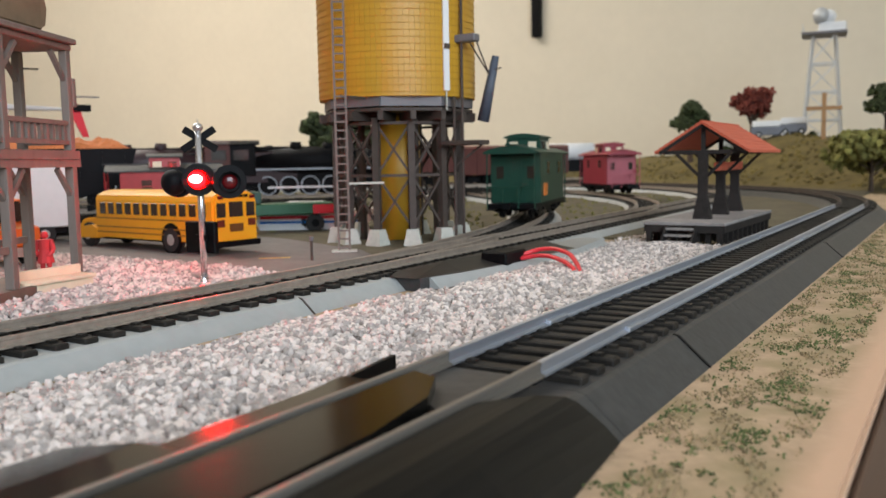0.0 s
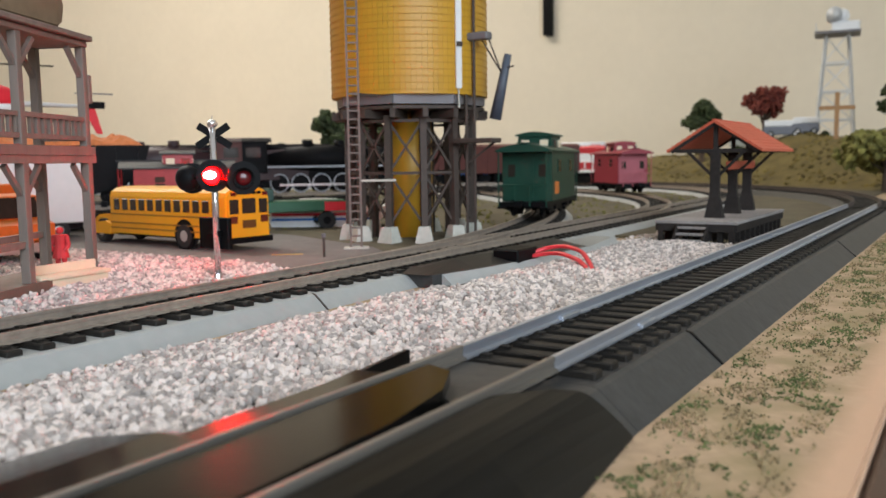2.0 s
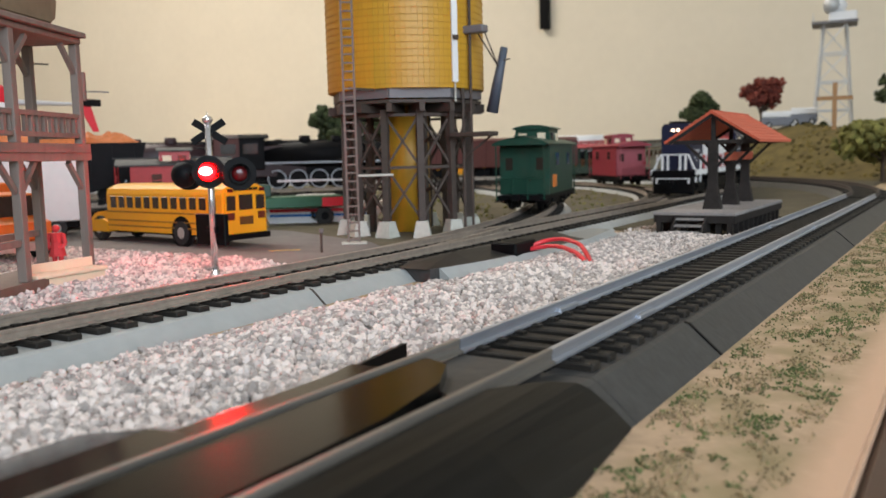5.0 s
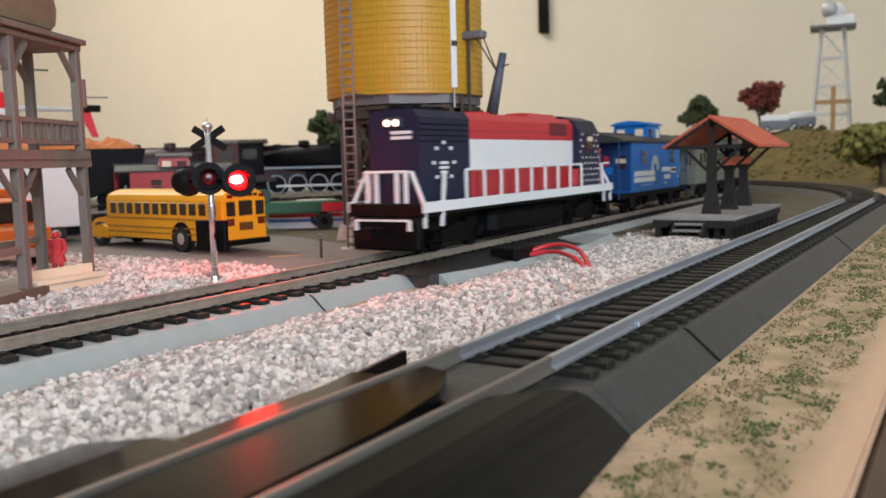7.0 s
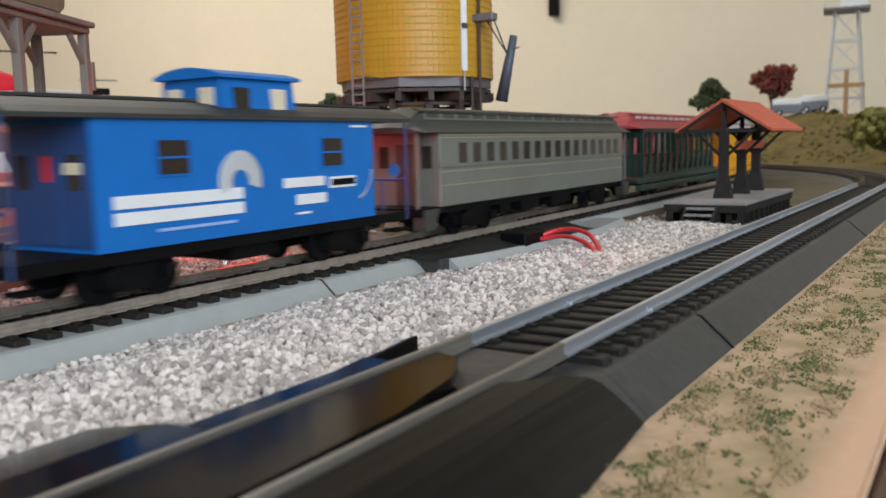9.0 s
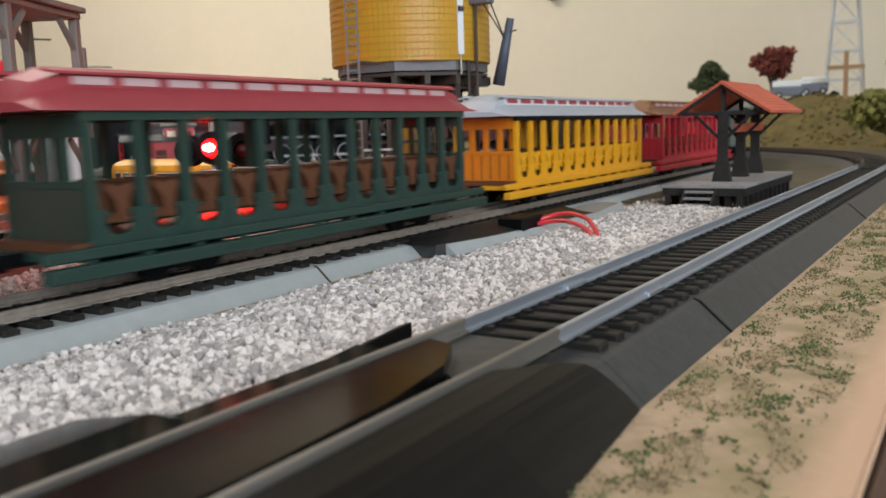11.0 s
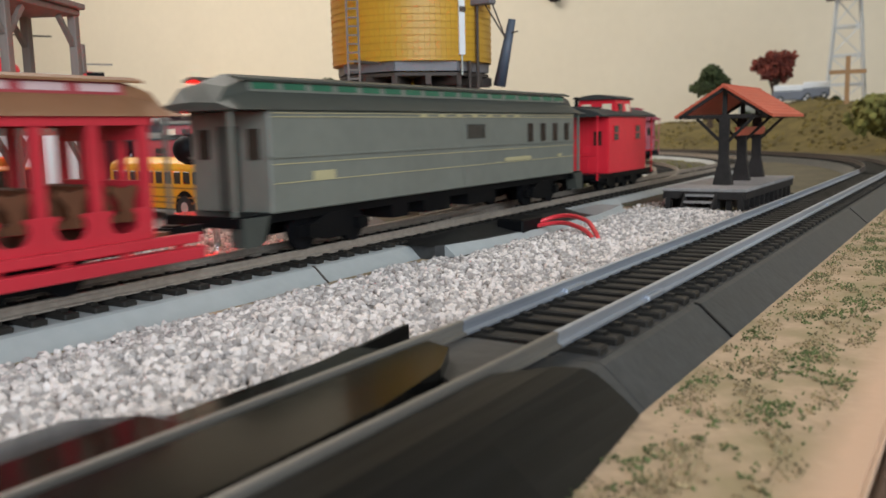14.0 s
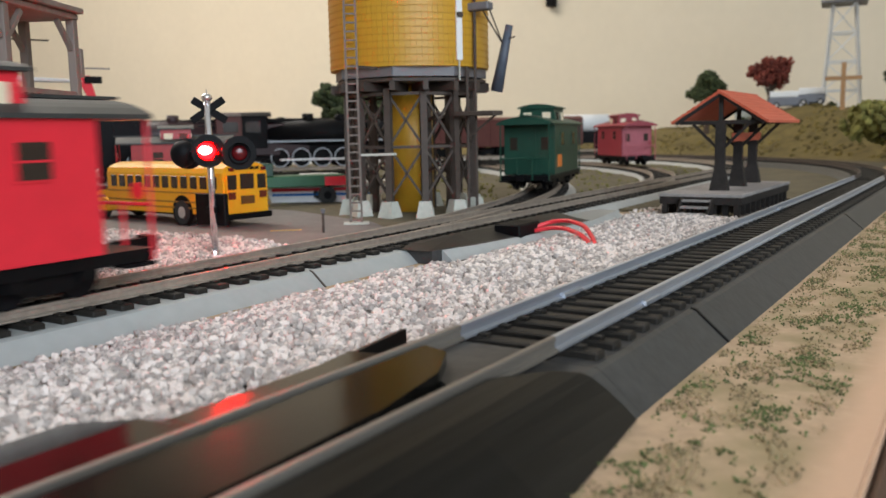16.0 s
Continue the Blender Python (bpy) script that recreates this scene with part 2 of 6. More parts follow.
def rod(bm, a, b, r, seg=8, r2=None, cap=True):
    a, b = Vector(a), Vector(b)
    d = b - a
    m = Matrix.Translation((a + b) / 2) @ d.to_track_quat("Z", "Y").to_matrix().to_4x4()
    bmesh.ops.create_cone(bm, cap_ends=cap, segments=seg, radius1=r, radius2=r if r2 is None else r2, depth=d.length, matrix=m)
    return bm


def beam(bm, a, b, w, h=None):
    """A square bar from a to b."""
    a, b = Vector(a), Vector(b)
    d = b - a
    m = Matrix.Translation((a + b) / 2) @ d.to_track_quat("Z", "Y").to_matrix().to_4x4()
    h = h or w
    return box(bm, (-w / 2, -h / 2, -d.length / 2), (w / 2, h / 2, d.length / 2), 0.0, m)


def prism(bm, outline, lo, hi, axis="y"):
    """A flat outline drawn out along an axis. axis x: outline is (y, z); y: (x, z); z: (x, y)."""
    put = {"x": lambda a, b, c: (c, a, b), "y": lambda a, b, c: (a, c, b), "z": lambda a, b, c: (a, b, c)}[axis]
    r0 = [bm.verts.new(put(a, b, lo)) for a, b in outline]
    r1 = [bm.verts.new(put(a, b, hi)) for a, b in outline]
    n = len(outline)
    for i in range(n):
        bm.faces.new((r0[i], r0[(i + 1) % n], r1[(i + 1) % n], r1[i]))
    bm.faces.new(r0[::-1])
    bm.faces.new(r1)
    bmesh.ops.recalc_face_normals(bm, faces=bm.faces[:])
    return bm


def sweep(bm, path, profile):
    """A profile (side, height) carried along points (x, y, z, heading); heading 0 goes along +y, turning left."""
    rings = []
    for x, y, z, a in path:
        c, s = math.cos(a), math.sin(a)
        rings.append([bm.verts.new((x + u * c, y + u * s, z + v)) for u, v in profile])
    n = len(profile)
    for p, q in zip(rings, rings[1:]):
        for i in range(n):
            bm.faces.new((p[i], p[(i + 1) % n], q[(i + 1) % n], q[i]))
    bm.faces.new(rings[0][::-1])
    bm.faces.new(rings[-1])
    bmesh.ops.recalc_face_normals(bm, faces=bm.faces[:])
    return bm


def bars(name, rows, m, parent, material=None, label=""):
    """Writing that cannot be read, as thin raised bars: rows of (x, z, width, height) on a side that faces -y at y = m."""
    bm = bmesh.new()
    for x, z, w, h in rows:
        box(bm, (x, m - 0.0003, z), (x + w, m + 0.0002, z + h))
    return part(name, bm, material or WHITE, parent, label)


# ---- the room ----
def slab(name, lo, hi, material, label, category):
    return solid(name, boxes((lo, hi)), material, label, category, "structure")


slab("wall_north", (-4.6, 2.10, -0.8), (1.9, 2.22, 1.6), WALL, "plain cream painted wall behind the layout", "wall")
slab("wall_west", (-4.72, -2.6, -0.8), (-4.6, 2.22, 1.6), WALL, "plain cream painted side wall", "wall")
slab("wall_south", (-4.6, -2.72, -0.8), (1.9, -2.6, 1.6), WALL, "plain cream painted wall", "wall")
slab("ceiling", (-4.72, -2.72, 1.6), (2.02, 2.22, 1.7), CEIL, "flat white ceiling", "ceiling")
slab("floor", (-4.72, -2.72, -0.9), (2.02, 2.22, -0.8), CARPET, "brown carpeted floor", "floor")
# Unseen opening, window frame and ceiling panel, added to house the two lamps.
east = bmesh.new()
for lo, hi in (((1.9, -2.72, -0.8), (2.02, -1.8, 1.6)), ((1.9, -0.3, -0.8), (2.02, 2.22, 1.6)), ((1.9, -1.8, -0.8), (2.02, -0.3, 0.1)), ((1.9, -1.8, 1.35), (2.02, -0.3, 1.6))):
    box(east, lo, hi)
solid("wall_east", east, WALL, "unseen cream wall with an added window opening", "wall", "structure")
w1 = thing("added_window", pose(1.96, -1.05, 0.1), "unseen white window added for the side lamp", "window", kind="structure")
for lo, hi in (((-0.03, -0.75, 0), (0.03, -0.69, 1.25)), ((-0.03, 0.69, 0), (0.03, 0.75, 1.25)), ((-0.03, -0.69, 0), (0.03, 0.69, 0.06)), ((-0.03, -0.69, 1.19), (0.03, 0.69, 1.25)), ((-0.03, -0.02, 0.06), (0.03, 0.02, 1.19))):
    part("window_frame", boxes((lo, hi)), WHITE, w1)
lampbox = thing("assumed_ceiling_light", pose(-2.0, 0.7, 1.545), "unseen glowing ceiling panel added for the overhead lamp", "ceiling light")
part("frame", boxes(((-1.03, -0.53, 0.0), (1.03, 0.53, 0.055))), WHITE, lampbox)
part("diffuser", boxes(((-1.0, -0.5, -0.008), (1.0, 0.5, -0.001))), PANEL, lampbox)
br = thing("wall_bracket", pose(-0.915, 2.096, 0.368), "slim black metal bracket hanging on the wall", "bracket")
part("bar", boxes(((-0.011, -0.02, 0.0), (0.011, 0.004, 0.30)), bevel=0.002), BLACK, br)

# ---- the table top ----
TABLE_X = 0.0535
gb = bmesh.new()
box(gb, (-2.3, -2.3, -0.03), (TABLE_X + 0.0014, 2.09, 0.0))
solid("ground", gb, GROUND, "sandy tan layout top with thin green flock", "ground", "structure")
solid("table_edge", boxes(((TABLE_X + 0.0014, -2.3, -0.03), (TABLE_X + 0.0021, 2.09, -0.0004))), EDGE, "bare tan edge strip of the table", "table edge", "structure")
solid("table_frame", boxes(((TABLE_X + 0.0022, -2.3, -0.16), (TABLE_X + 0.045, 2.09, -0.0010)), bevel=0.0012), TRIM, "dark stained wooden frame of the table", "table frame", "structure")
tl = thing("table_legs", pose(0, 0, -0.8), "dark wooden trestle legs under the layout", "table legs", kind="structure")
for x in (-2.2, -0.02):
    for y in (-2.2, 0.0, 2.0):
        part("leg", boxes(((x - 0.03, y - 0.03, 0), (x + 0.03, y + 0.03, 0.77))), TRIM, tl)

# ---- tracks ----
RAIL = [(-0.0012, 0.0), (0.0012, 0.0), (0.0012, 0.0004), (0.0004, 0.0007), (0.0004, 0.0016), (0.00055, 0.0018), (0.00055, 0.0024), (0.0004, 0.0025),
        (-0.0004, 0.0025), (-0.00055, 0.0024), (-0.00055, 0.0018), (-0.0004, 0.0016), (-0.0004, 0.0007), (-0.0012, 0.0004)]
BED = [(-0.0237, 0.0), (-0.0170, 0.0060), (-0.0158, 0.0064), (0.0158, 0.0064), (0.0170, 0.0060), (0.0237, 0.0)]
MAIN_LEAN = math.atan(0.0225)
LOOP_Y, LOOP_R = 0.74, 0.457
MAIN_Z = -0.002


def main_point(s):
    """The main line at s metres along it: x, y and heading (turning left)."""
    x0, a0 = -0.1135 - 0.0225 * (LOOP_Y - 0.15), MAIN_LEAN
    if s <= LOOP_Y:
        return -0.1135 - 0.0225 * (s - 0.15), s, a0
    cx, cy = x0 - LOOP_R * math.cos(a0), LOOP_Y - LOOP_R * math.sin(a0)
    a = a0 + min((s - LOOP_Y) / LOOP_R, math.pi - a0)
    x, y = cx + LOOP_R * math.cos(a), cy + LOOP_R * math.sin(a)
    over = s - LOOP_Y - LOOP_R * (math.pi - a0)
    return (x, y - over, math.pi) if over > 0 else (x, y, a)


def arc_path(x, y, a, run, radius, step=0.012, z=0.0, straight=0.0):
    """Points along a straight and then a left curve."""
    out, n = [], max(2, int(run / step))
    for i in range(n + 1):
        s = run * i / n
        if s <= straight:
            out.append((x - math.sin(a) * s, y + math.cos(a) * s, z, a))
        else:
            b = (s - straight) / radius
            px, py = x - math.sin(a) * straight, y + math.cos(a) * straight
            out.append((px + radius * (math.cos(a + b) - math.cos(a)), py + radius * (math.sin(a + b) - math.sin(a)), z, a + b))
    return out


tie_bm = boxes(((-0.015, -0.0018, 0.0058), (0.015, 0.0018, 0.0077)), bevel=0.0003)
for plate_x in (-0.0114, -0.0066, 0.0066, 0.0114):
    box(tie_bm, (plate_x - 0.0009, -0.0009, 0.0076), (plate_x + 0.0009, 0.0009, 0.0083))
TIE_MESH = mesh_of("tie", tie_bm, TIE)


def lay_track(name, path, bed, rail, label, ties, more_ties=()):
    t = thing(name, pose(0, 0, 0), label, "railway track", "model railway tracks")
    part("roadbed", sweep(bmesh.new(), path, BED), bed, t)
    for side in (-0.0088, 0.0088):
        rp = [(x + side * math.cos(a), y + side * math.sin(a), z + 0.008, a) for x, y, z, a in path]
        part("rail", sweep(bmesh.new(), rp, RAIL), rail, t)
    # Black strip between the rails, drawn as the shade between the ties.
    part("gap_shade_strip", sweep(bmesh.new(), path, [(-0.0080, 0.0060), (-0.0080, 0.0067), (0.0080, 0.0067), (0.0080, 0.0060)]), BLACK, t)
    for x, y, z, a in ties:
        ob = new("tie", TIE_MESH)
        ob.parent = t
        ob.matrix_basis = pose(x, y, z, 0, 0, math.degrees(a))
    if more_ties:
        bm = bmesh.new()
        for x, y, z, a in more_ties:
            box(bm, (-0.015, -0.0017, 0.0058), (0.015, 0.0017, 0.0080), 0, pose(x, y, z, 0, 0, math.degrees(a)))
        tagged(part("tie_run", bm, TIE, t), kind="stuff")
    return t


near_path = arc_path(0, 0.1268, 0, 0.5082, 1.0, straight=0.66)
near_ties = [(0, 0.1318 + 0.0074 * i, 0, 0) for i in range(68)]
near_more = arc_path(0, 0.639, 0, 1.4, 0.559, 0.0074)
near = lay_track("black_track", near_path, BLACKBED, STEEL, "black-roadbed straight model track with bright nickel rails", near_ties)
curve_path = arc_path(0, 0.6352, 0, 2.0, 0.559)
lay_track("black_curve_track", curve_path, BLACKBED, IRON, "dull black curved track round the far loop", [], near_more)
main_path = [(*main_point(s)[:2], MAIN_Z, main_point(s)[2]) for s in [-2.1, -0.1] + [0.0 + 0.015 * i for i in range(51)] + [0.765 + 0.02 * i for i in range(72)] + [3.4]]
main_ties = [(*main_point(s)[:2], MAIN_Z, main_point(s)[2]) for s in [0.0075 * i for i in range(100)]]
main_more = [(*main_point(s)[:2], MAIN_Z, main_point(s)[2]) for s in [0.75 + 0.0085 * i for i in range(168)]]
main = lay_track("grey_track", main_path, GREYBED, RUSTRAIL, "grey-roadbed model track with weathered brown rails", main_ties, main_more)
x, y, a = main_point(0.19)
side_path = arc_path(x, y, a, 0.95, 0.95, z=MAIN_Z - 0.0004)
lay_track("green_caboose_siding", side_path, GREYBED, RUSTRAIL, "grey-roadbed siding curving away from a turnout", side_path[4:60:1][:40], side_path[44:])
x, y, a = main_point(0.50)
side2 = arc_path(x, y, a, 0.75, 0.60, z=MAIN_Z - 0.0008)
lay_track("red_caboose_siding", side2, GREYBED, RUSTRAIL, "grey-roadbed siding behind the station platform", side2[5:45], side2[45:])

# joints of the roadbed sections
for yy, parent, mm in ((0.178, near, BLACK), (0.398, near, BLACK)):
    jb = bmesh.new()
    prism(jb, [(0.0159, 0.0065), (0.0171, 0.0062), (0.0239, 0.0001), (0.0236, 0.0), (0.0168, 0.0058)], yy - 0.0005, yy + 0.0005)
    part("section_joint", jb, mm, parent)
for yy in (0.172, 0.39):
    for side in (-0.0088, 0.0088):
        part("rail_joiner", boxes(((side - 0.0014, yy - 0.005, 0.0079), (side + 0.0014, yy + 0.005, 0.0092)), bevel=0.0003), STEEL, near)
jb = bmesh.new()
x, y, a = main_point(0.19)
prism(jb, [(0.0159, 0.0066), (0.0171, 0.0063), (0.0239, 0.0002), (0.0236, 0.0), (0.0168, 0.0058)], -0.0003, 0.0003)
bmesh.ops.transform(jb, matrix=pose(x, y, MAIN_Z, 0, 0, math.degrees(a)), verts=jb.verts)
part("section_joint", jb, IRON, main)

# the rerailing crossing plates on the near track
rr = thing("rerailer_crossing", pose(0, 0, 0), "black plastic road crossing plates set in the track", "track crossing")
bm = bmesh.new()
prism(bm, [(-0.0072, -0.5), (0.0066, -0.5), (0.0066, 0.060), (0.0058, 0.085), (0.0030, 0.102), (-0.0020, 0.112), (-0.0072, 0.114)], 0.0060, 0.0100, "z")
part("centre_plate", bm, PLATE, rr)
part("roadbed", sweep(bmesh.new(), [(0, -1.6, 0, 0), (0, 0.1266, 0, 0)], BED), BLACKBED, rr)
for side in (-0.0088, 0.0088):
    part("rail", sweep(bmesh.new(), [(side, -1.6, 0.008, 0), (side, 0.1266, 0.008, 0)], RAIL), DULLRAIL, rr, "dull dark rail")
bm = bmesh.new()
prism(bm, [(-0.0074, 0.112), (0.0074, 0.1), (0.0074, 0.1262), (-0.0074, 0.1262)], 0.0060, 0.0079, "z")
part("end_web", bm, BLACKBED, rr)
bm = bmesh.new()
sec = [(0.0100, 0.0062), (0.0100, 0.0096), (0.0145, 0.0088), (0.0172, 0.0078), (0.0184, 0.0068), (0.0202, 0.0046), (0.0219, 0.0026), (0.0240, 0.0002), (0.0150, 0.0)]
wide = [(u + max(0.0, u - 0.0172) * 0.50, v) for u, v in sec[:-1]] + [sec[-1]]
rb = [bm.verts.new((u, -0.5, v)) for u, v in wide]
r0 = [bm.verts.new((u, 0.088, v)) for u, v in wide]
r1 = [bm.verts.new((u, 0.1235 - 90.0 * (0.0240 - u) ** 2 - 0.15 * (0.0240 - u), v)) for u, v in sec]
for i in range(9):
    bm.faces.new((rb[i], rb[(i + 1) % 9], r0[(i + 1) % 9], r0[i]))
    bm.faces.new((r0[i], r0[(i + 1) % 9], r1[(i + 1) % 9], r1[i]))
bm.faces.new(rb[::-1])
bm.faces.new(r1)
bmesh.ops.recalc_face_normals(bm, faces=bm.faces[:])
part("outer_plate", bm, RERAIL, rr)
bm = bmesh.new()
sweep(bm, [(0, -0.5, 0, 0), (0, 0.070, 0, 0), (0.002, 0.0745, -0.001, 0)], [(-0.0100, 0.0062), (-0.0100, 0.0096), (-0.0200, 0.0090), (-0.0352, 0.0058), (-0.0385, 0.0), (-0.0150, 0.0)])
part("inner_plate", bm, PLATE, rr)
bm = bmesh.new()
sweep(bm, [(0, 0.0705, 0, 0), (0, 0.100, 0, 0), (-0.0012, 0.1085, 0, 0)], [(-0.0100, 0.0060), (-0.0100, 0.0093), (-0.0168, 0.0090), (-0.0180, 0.0060)])
part("inner_strip", bm, PLATE, rr)
bm = bmesh.new()
sweep(bm, [(0.0006, 0.097, 0, 0.06), (-0.0040, 0.131, 0.0, 0.10)], [(-0.0176, 0.0040), (-0.0176, 0.0080), (-0.0188, 0.0078), (-0.0192, 0.0040)])
part("guard_bar", bm, RERAIL, rr)


# ---- ballast, road and soil ----
def stones(name, n, place, size, material, label):
    """Loose stones as one mesh: place(u, v) gives x, y, z or None."""
    rng = np.random.default_rng(len(name) * 7 + n)
    bm = bmesh.new()
    bmesh.ops.create_icosphere(bm, subdivisions=1, radius=1.0)
    base = np.array([v.co for v in bm.verts])
    tris = np.array([[v.index for v in f.verts] for f in bm.faces])
    bm.free()
    vs, fs, k = [], [], 0
    for _ in range(n):
        at = place(rng.random(), rng.random(), rng)
        if at is None:
            continue
        r = size * rng.uniform(0.6, 1.35)
        turn = np.array(Euler(rng.uniform(0, 6.28, 3)).to_matrix())
        v = (base * rng.uniform(0.78, 1.2, (len(base), 1)) * (r * rng.uniform(0.65, 1.2, 3))) @ turn.T
        vs.append(v + np.array(at))
        fs.append(tris + k)
        k += len(base)
    me = bpy.data.meshes.new(name)
    me.from_pydata(np.concatenate(vs).tolist(), [], np.concatenate(fs).tolist())
    me.materials.append(material)
    return tagged(new(name, me), label, "gravel" if "ballast" in name else "flock", "", "stuff")


def bed_height(x, y):
    w = noise.noise(Vector((x * 60, y * 60, 3.0)))
    edge = min(1.0, max(0.0, (x + 0.090) / 0.03))
    far = min(1.0, max(0.0, (0.50 - y) / 0.16))
    return (0.0012 + 0.0022 * (1 - abs(x + 0.06) / 0.045) + 0.0008 * w) * edge * far


def strip_place(u, v, rng):
    y = -0.02 + 0.52 * u ** 1.15
    wob = 0.003 * noise.noise(Vector((y * 70, 0, 1)))
    left = -0.0856 + 0.0042 * noise.noise(Vector((y * 45, 4, 1))) + (0.010 if 0.235 < y < 0.36 else 0.0) - 0.018 * max(0, y - 0.36)
    right = -0.0245 + wob + 0.02 * min(0.0, y - 0.05)
    x = left + (right - left) * v
    if y > 0.36 and rng.random() < (y - 0.36) / 0.13 or (y < 0.076 and x > -0.0395):
        return None
    if y > 0.41 and x > -0.074:
        return None
    return x, y, max(0.0004, bed_height(x, y)) + rng.uniform(-0.0006, 0.0012)


stones("ballast_gravel", 38000, strip_place, 0.00092, STONE, "loose pale grey and pinkish ballast stones between the tracks")


def porch_place(u, v, rng):
    x, y = -0.1385 - 0.29 * u ** 1.3, 0.05 + 0.22 * v
    limit = 0.262 - 0.32 * max(0.0, x + 0.205) ** 1.0 if x > -0.205 else 0.260
    if y > limit + 0.004 * noise.noise(Vector((x * 60, 2, 2))):
        return None
    return x, y, 0.0007 + rng.uniform(-0.0003, 0.0012)


stones("porch_ballast", 28000, porch_place, 0.00094, STONE, "loose pale ballast stones beside the crossing signal")
# Sheets below the stones; their dark colour acts as gap shade.
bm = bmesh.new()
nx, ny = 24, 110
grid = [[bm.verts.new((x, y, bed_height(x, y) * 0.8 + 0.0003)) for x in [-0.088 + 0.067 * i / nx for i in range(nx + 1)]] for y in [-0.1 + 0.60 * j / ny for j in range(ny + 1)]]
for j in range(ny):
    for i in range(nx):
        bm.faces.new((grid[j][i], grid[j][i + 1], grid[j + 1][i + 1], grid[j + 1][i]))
solid("ballast_bed", bm, BALLASTBED, "dark bed under the ballast, coloured as shade between stones", "ground", "structure")
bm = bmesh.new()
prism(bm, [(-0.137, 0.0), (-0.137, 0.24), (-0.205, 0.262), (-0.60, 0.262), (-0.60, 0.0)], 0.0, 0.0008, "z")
solid("porch_bed", bm, BALLASTBED, "dark bed beside the porch, coloured as shade between stones", "ground", "structure")
bm = bmesh.new()
prism(bm, [(-0.9, 0.250), (-0.37, 0.256), (-0.205, 0.260), (-0.152, 0.236), (-0.141, 0.25), (-0.144, 0.30), (-0.185, 0.335), (-0.27, 0.372), (-0.9, 0.42)], 0.0, 0.0013, "z")
solid("road", bm, ASPHALT, "worn grey-brown asphalt road beside the crossing", "road", "structure")
line = bmesh.new()
box(line, (0.0, -0.0012, 0.0013), (0.014, 0.0014, 0.0016))
solid("road_marking", line, mat("faded_yellow_paint", (0.42, 0.27, 0.09), 0.8, vary=0.4, scale=600), "faded yellow line on the road", "road marking", "structure", pose(-0.205, 0.285, 0, 0, 0, 40))
bm = bmesh.new()
n = 46
pts = [[bm.verts.new((x, y, 0.0006 + 0.003 * max(0, noise.noise(Vector((x * 14, y * 14, 5)))))) for x in [-1.9 + 1.78 * i / n for i in range(n + 1)]] for y in [0.30 + 1.75 * j / n for j in range(n + 1)]]
for j in range(n):
    for i in range(n):
        bm.faces.new((pts[j][i], pts[j][i + 1], pts[j + 1][i + 1], pts[j + 1][i]))
for x0, x1, y0, y1 in ((-0.13, -0.0262, 0.5401, 1.30), (-0.12, -0.075, 0.44, 0.54)):
    box(bm, (x0, y0, 0.0002), (x1, y1, 0.0014))
solid("far_soil", bm, SOIL, "olive brown turf inside the track loop", "ground", "structure")


def tuft_place(u, v, rng):
    y = 0.04 + 0.75 * u ** 1.4
    x = 0.0250 + 0.024 * v ** 0.95
    d = 0.7 * noise.noise(Vector((x * 110, y * 80, 17))) + 0.7 * noise.noise(Vector((x * 480, y * 400, 9)))
    if d < 0.12 + 0.5 * rng.random() ** 2 + 0.8 * max(0.0, 0.20 - y):
        return None
    return x, y, rng.uniform(0, 0.0006)


stones("turf_flock", 60000, tuft_place, 0.00021, TUFT, "scattered green turf flock on the sandy strip")


def straw_place(u, v, rng):
    x, y = 0.0250 + 0.0235 * v, 0.03 + 1.0 * u ** 1.3
    if noise.noise(Vector((x * 160, y * 110, 21))) < -0.1 + 0.5 * rng.random():
        return None
    if y < 0.62 and x < 0.0235:
        return None
    return x, y, rng.uniform(0, 0.0005)


stones("straw_flock", 42000, straw_place, 0.00024, STRAW, "fine straw-coloured flock on the sandy strip")


def soil_tufts(u, v, rng):
    x, y = -0.10 - 0.75 * u ** 1.5, 0.40 + 0.75 * v
    mx, my, _ = main_point(min(y, 0.74))
    if abs(x - mx) < 0.030 or noise.noise(Vector((x * 40, y * 40, 7))) < 0.0:
        return None
    return x, y, rng.uniform(0.0005, 0.002)


stones("soil_flock", 5200, soil_tufts, 0.0011, LEAFY, "coarse olive flock on the soil beyond the tower")
stones("verge_flock", 700, lambda u, v, rng: (-0.088 + 0.052 * u, 0.425 + 0.02 * v if u < 0.2 or u > 0.85 else 0.405 + 0.018 * v, rng.uniform(0, 0.001)), 0.001, STRAW, "straw flock round the platform foot")

# ---- turnout housing, switch machine and wires ----
sw = thing("turnout_motor", pose(0, 0, 0), "black turnout housing with a switch motor and red wires", "railway switch")
bm = bmesh.new()
prism(bm, [(-0.1000, 0.2400), (-0.0880, 0.2395), (-0.0835, 0.262), (-0.0800, 0.300), (-0.0795, 0.3520), (-0.1010, 0.3700)], 0.0, 0.0046, "z")
part("housing", bm, BLACKBED, sw)
bm = bmesh.new()
r0 = [bm.verts.new(c) for c in ((-0.1010, 0.2380, 0.0046), (-0.0885, 0.2378, 0.0046), (-0.0845, 0.262, 0.0046), (-0.0812, 0.300, 0.0046), (-0.0806, 0.350, 0.0046), (-0.1010, 0.3690, 0.0046))]
r1 = [bm.verts.new(c) for c in ((-0.1010, 0.2470, 0.0060), (-0.0970, 0.2470, 0.0060), (-0.0950, 0.266, 0.0074), (-0.0930, 0.300, 0.0070), (-0.0930, 0.346, 0.0066), (-0.1010, 0.3640, 0.0066))]
for i in range(6):
    bm.faces.new((r0[i], r0[(i + 1) % 6], r1[(i + 1) % 6], r1[i]))
